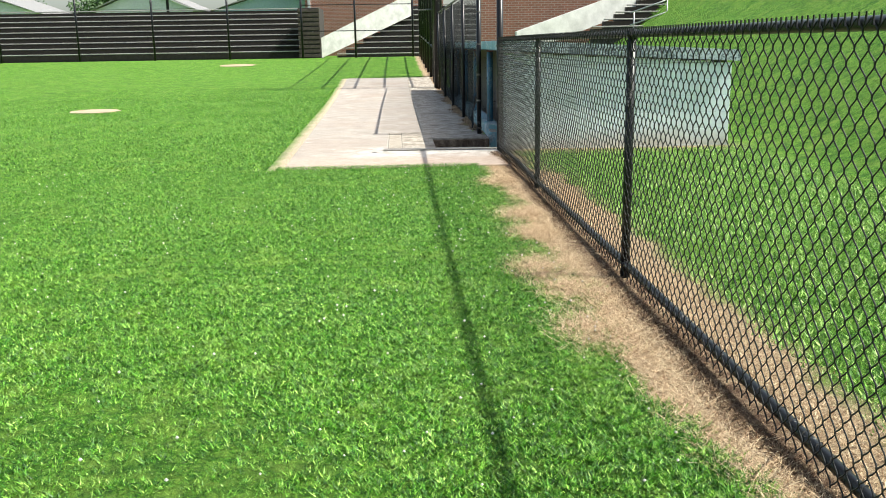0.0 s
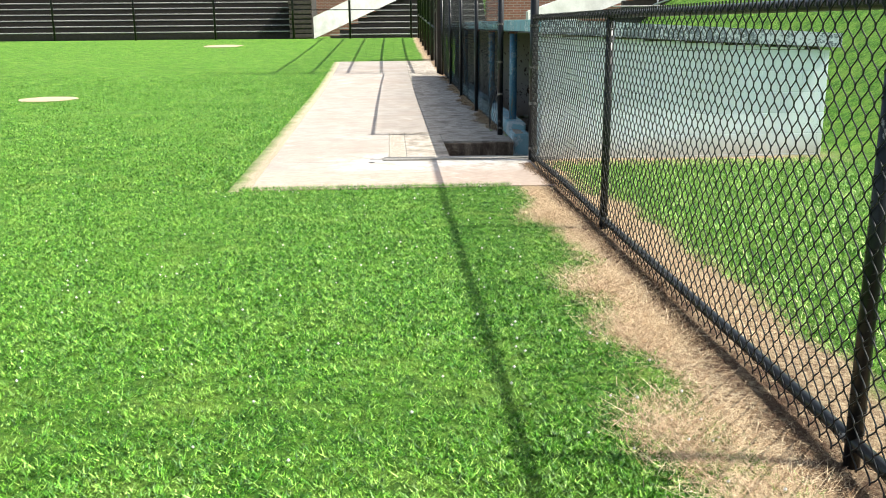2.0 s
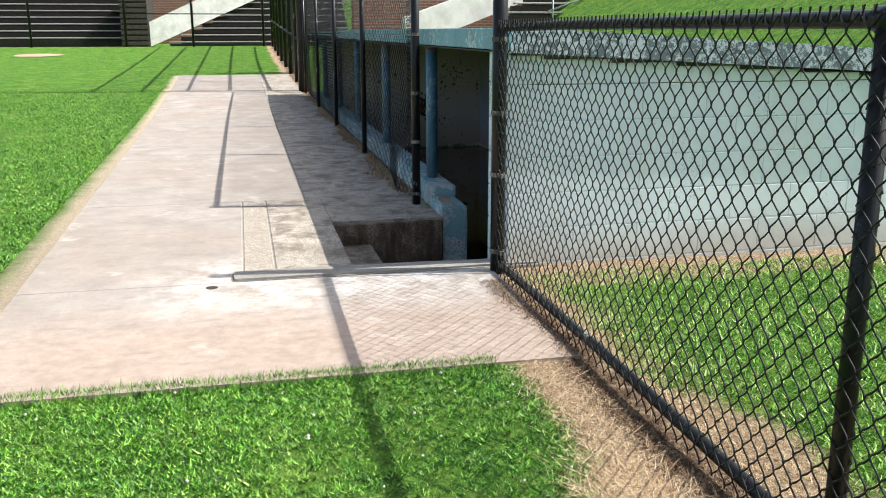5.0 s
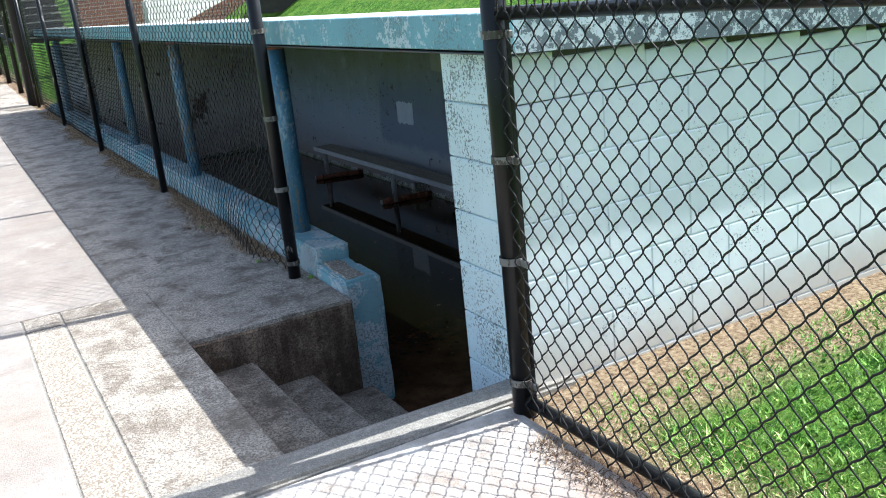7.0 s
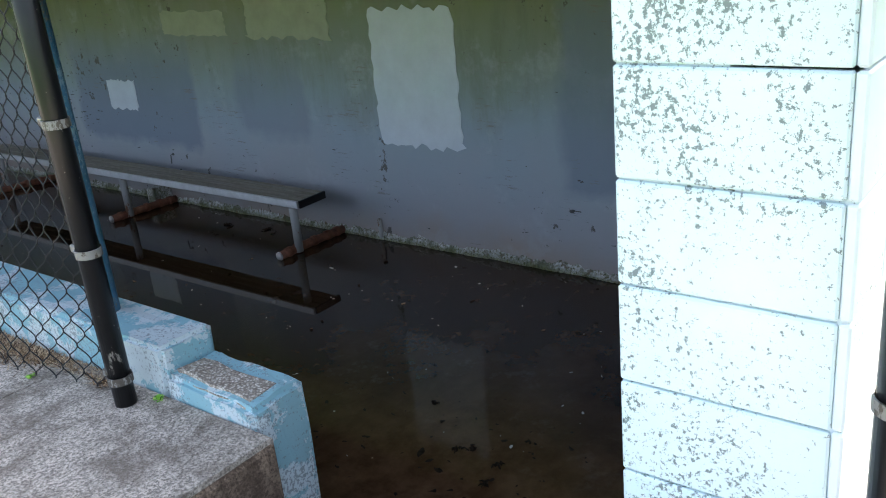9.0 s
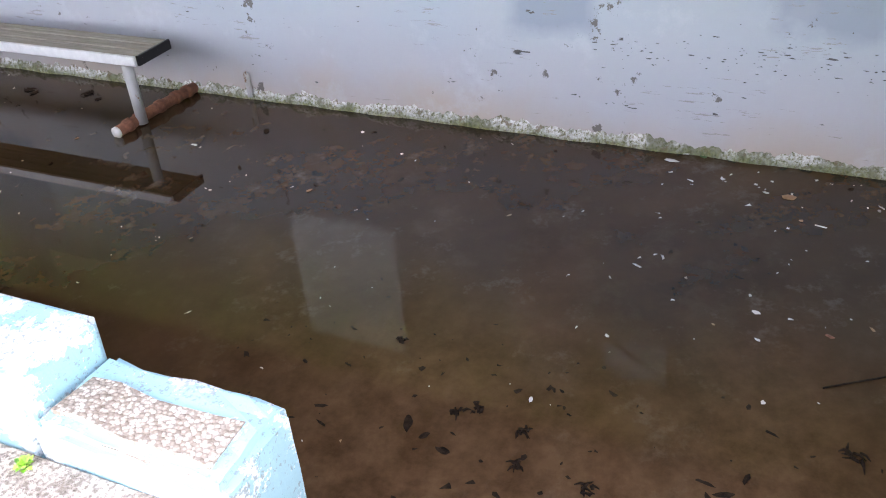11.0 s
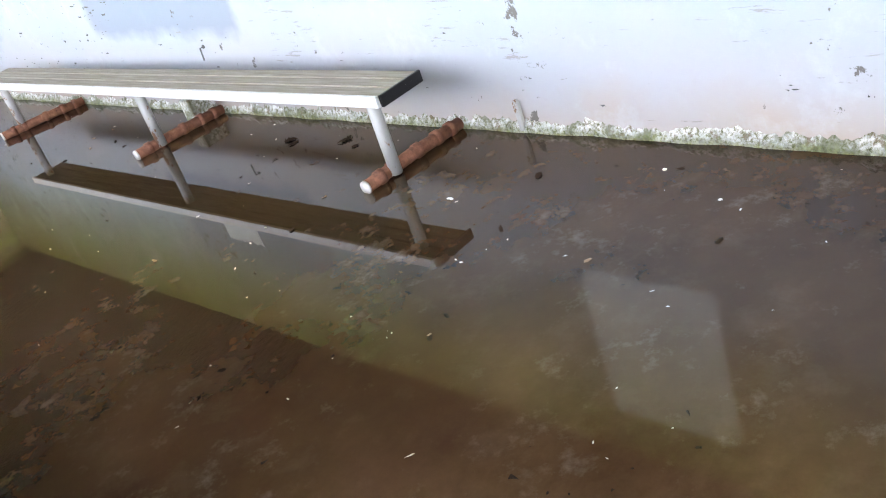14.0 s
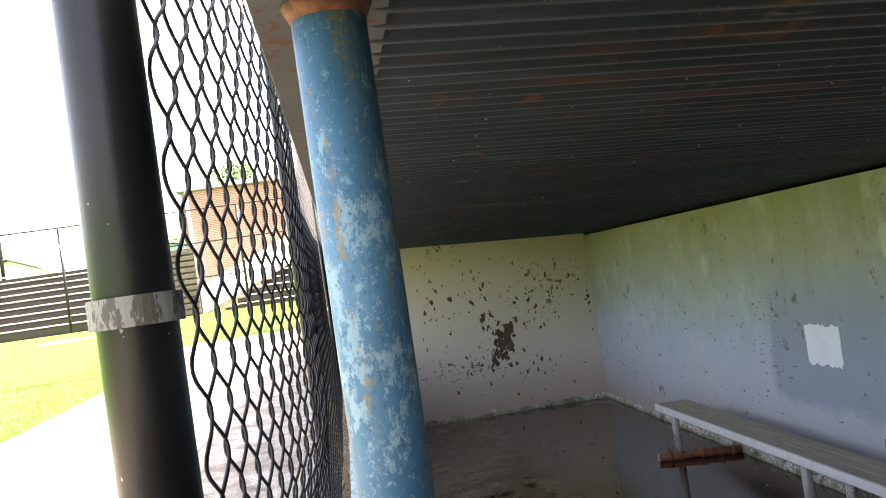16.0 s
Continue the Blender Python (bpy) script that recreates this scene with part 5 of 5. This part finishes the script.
def brick_building():
    h = empty("brick_building", (-3, 42, FZ), "red brick building behind the bleachers", "building")
    under(box("wall", (-6.2, 41, FZ - 0.2), (1.5, 47, 6.0), "brickwork", bevel=0.01), h)
    under(box("roof", (-6.4, 40.8, 6.0), (1.7, 47.2, 6.2), "shingle", bevel=0.02), h)
    under(box("downpipe", (-6.05, 40.9, FZ), (-5.9, 41.0, 6.0), "sign", bevel=0.01), h)
    return h


brick_building()

# bleachers on the bank behind the dugout
stand("bleachers", 4.6, 12.5, 16.0, 1.55, 9, 0.22, 0.42, "dark bleachers on the bank behind the dugout", skew=0.45)
cheek("stair_wall", ((2.3, 15.8, 0.9), (7.4, 18.6, 2.6)), ((2.3, 15.8, 1.62), (7.4, 18.6, 3.25)), 0.4, "white sloping concrete stair wall on the bank")
tagged(box("brick_wall", (1.6, 19.6, 0.5), (8.5, 20.0, 5.2), "brickwork", None, "", 0.01), "red brick retaining wall behind the stair", "wall")


def handrail(x0, y0, z0, x1, y1, z1):
    h = empty("handrail", (x0, y0, z0), "galvanised handrail on the bleachers", "handrail", "handrails on the bank bleachers")
    for dz in (0.0, 0.35):
        under(tube("bar", [(x0, y0, z0 + dz), (x1, y1, z1 + dz)], 0.022, "rail", sides=8), h)
    for u in (0.05, 0.5, 0.95):
        p = Vector((x0, y0, z0)).lerp(Vector((x1, y1, z1)), u)
        under(tube("upright", [(p.x, p.y, p.z - 0.7), (p.x, p.y, p.z + 0.36)], 0.02, "rail", sides=8), h)


handrail(5.6, 15.6, 1.75, 8.0, 16.4, 2.5)
handrail(7.3, 15.6, 1.85, 9.6, 16.4, 2.6)


def house(x, y, w, d, h, rise, label, wall="siding"):
    o = empty("house", (x, y, FZ), label, "house")
    under(box("wall", (x - w / 2, y - d / 2, FZ - 0.3), (x + w / 2, y + d / 2, FZ + h), wall, bevel=0.02), o)
    V = []
    e = 0.35
    for yy in (y - d / 2 - e, y + d / 2 + e):
        V += [(x - w / 2 - e, yy, FZ + h - 0.1), (x, yy, FZ + h + rise), (x + w / 2 + e, yy, FZ + h - 0.1), (x, yy, FZ + h + rise - 0.18)]
    under(mesh_ob("roof", V, [(0, 1, 5, 4), (1, 2, 6, 5), (0, 3, 1), (3, 2, 1), (4, 5, 7), (5, 6, 7), (0, 4, 7, 3), (3, 7, 6, 2)], "shingle"), o)
    under(mesh_ob("gable", [(x - w / 2, y - d / 2, FZ + h - 0.05), (x + w / 2, y - d / 2, FZ + h - 0.05), (x, y - d / 2, FZ + h + rise - 0.25)], [(0, 1, 2)], wall), o)
    for dx in (-w * 0.25, w * 0.2):
        win = under(box("window", (x + dx - 0.5, y - d / 2 - 0.05, FZ + h - 1.9), (x + dx + 0.5, y - d / 2 + 0.02, FZ + h - 0.6), "white_conc", bevel=0.01), o)
        pane = box("pane", (x + dx - 0.42, y - d / 2 - 0.06, FZ + h - 1.82), (x + dx + 0.42, y - d / 2 - 0.02, FZ + h - 0.68), "glass", bevel=0)
        pane.parent, pane.matrix_parent_inverse = win, win.matrix_basis.inverted() @ Matrix.Translation(o.location)
        pane.matrix_parent_inverse = Matrix.Identity(4)
    return o


house(-19.5, 62, 7, 8, 3.4, 1.6, "grey house with a shallow gable roof")
house(-31, 60, 9, 8, 3.2, 1.7, "pale house with a shingle roof")
house(-10.5, 66, 10, 8, 3.3, 1.7, "pale teal house with a grey roof", "teal")


def tree(x, y, h, r, seed, label):
    rng = random.Random(seed)
    t = empty("tree", (x, y, FZ), label, "tree")
    top = Vector((x, y, FZ + h * 0.62))
    limbs = [([(x, y, FZ - 0.2), (x + 0.1, y, FZ + h * 0.3), tuple(top)], [0.3, 0.22, 0.12])]
    cl = []
    for k in range(9):
        a, el = rng.uniform(0, 6.28), rng.uniform(0.2, 1.2)
        b = Vector((x, y, FZ + h * rng.uniform(0.3, 0.6)))
        e = b + Vector((math.cos(a) * math.cos(el), math.sin(a) * math.cos(el), math.sin(el))) * r * rng.uniform(0.6, 1.0)
        limbs.append(([tuple(b), tuple(b.lerp(e, 0.5) + Vector((0, 0, 0.2))), tuple(e)], [0.1, 0.07, 0.03]))
        cl.append(e)
    bm = bmesh.new()
    for pts, rad in limbs:
        sub = tube_bm(pts, rad, 7)
        me = bpy.data.meshes.new("tmp")
        sub.to_mesh(me)
        sub.free()
        bm.from_mesh(me)
        bpy.data.meshes.remove(me)
    under(part("trunk", bm, "bark", smooth=True), t)
    V, F = [], []
    c0 = Vector((x, y, FZ + h * 0.66))
    for k in range(26):
        d = Vector((rng.gauss(0, 1), rng.gauss(0, 1), rng.gauss(0, 1))).normalized()
        cl.append(c0 + Vector((d.x * r, d.y * r, d.z * h * 0.33)) * rng.uniform(0.35, 0.95))
    for c in cl:
        cr = r * rng.uniform(0.22, 0.42)
        for _ in range(170):
            d = Vector((rng.gauss(0, 1), rng.gauss(0, 1), rng.gauss(0, 1))).normalized() * cr * rng.random() ** 0.4
            p = c + d
            u = Vector((rng.uniform(-1, 1), rng.uniform(-1, 1), rng.uniform(-1, 1))).normalized()
            w = u.orthogonal().normalized()
            s = rng.uniform(0.10, 0.2)
            i = len(V)
            V += [p - u * s, p + w * s * 0.5, p + u * s, p - w * s * 0.5]
            F.append((i, i + 1, i + 2, i + 3))
    crown = under(mesh_ob("crown", V, F, "leaf"), t)
    return t


tree(-5.2, 58, 9.5, 3.0, 1, "full green tree behind the far building")
tree(-26, 72, 6.5, 3.2, 2, "low green tree behind the houses")
tree(-36, 75, 6.0, 3.6, 3, "distant green tree behind the houses")
tree(-14, 80, 7.0, 3.4, 4, "distant green tree behind the houses")

# Far fence post, set as a lone taller upright behind the fence.
pole = empty("far_upright", (-13.5, 40, FZ), "tall thin dark upright beyond the field fence", "pole")
under(tube("pole", [(-13.5, 40, FZ - 0.2), (-13.5, 40, FZ + 8)], [0.09, 0.06], "black", sides=8), pole)

# ---- pieces: concrete blocks of the end wall ----
def blocks():
    bw, bh, jt = 0.397, 0.203, 0.005
    cache = {}
    def unit(w, h, d):
        key = (round(w, 3), round(h, 3), round(d, 3))
        if key not in cache:
            bm = box_bm((0, 0, 0), key, 0.004)
            me = bpy.data.meshes.new("block")
            bm.to_mesh(me)
            bm.free()
            me.materials.append(M["block_clean"])
            cache[key] = me
        return cache[key]
    top = 1.236
    row = 0
    z = 0.022 - 5 * bh + 0.0
    while z < top - 0.02:
        off = 0.0 if row % 2 else -bw / 2
        x = WX0 + off
        while x < DUG_X1:
            a, c = max(x, WX0), min(x + bw, DUG_X1)
            if c - a > 0.03 and z > -0.25:
                zt = min(z + bh - jt, roof_z((a + c) / 2) - 0.012 - 0.079 * (c - a) / 2)
                if zt - z > 0.02:
                    ob = new("block", unit(c - a - 0.0015, 0.02, zt - z))
                    ob.location = (a, DUG_Y0, z)
                    ob.parent = wall_core
            x += bw
        # field-side face of the pillar
        cuts = (DUG_Y0 + 0.021, 0.507)
        for a, c in zip(cuts, cuts[1:]):
            zt = min(z + bh - jt, 1.228)
            ob = new("block", unit_side(cache, c - a - (jt if c < 0.5 else 0), zt - z))
            ob.location = (WX0 - 0.004, a, z)
            ob.parent = wall_core
            # face towards the opening
        ob = new("block", unit(0.19, 0.006, min(z + bh - jt, 1.228) - z))
        ob.location = (WX0 + 0.006, 0.502, z)
        ob.parent = wall_core
        z += bh
        row += 1


def unit_side(cache, d, h):
    key = ("s", round(d, 3), round(h, 3))
    if key not in cache:
        bm = box_bm((0, 0, 0), (0.02, key[1], key[2]), 0.004)
        me = bpy.data.meshes.new("block")
        bm.to_mesh(me)
        bm.free()
        me.materials.append(M["block"])
        cache[key] = me
    return cache[key]


blocks()
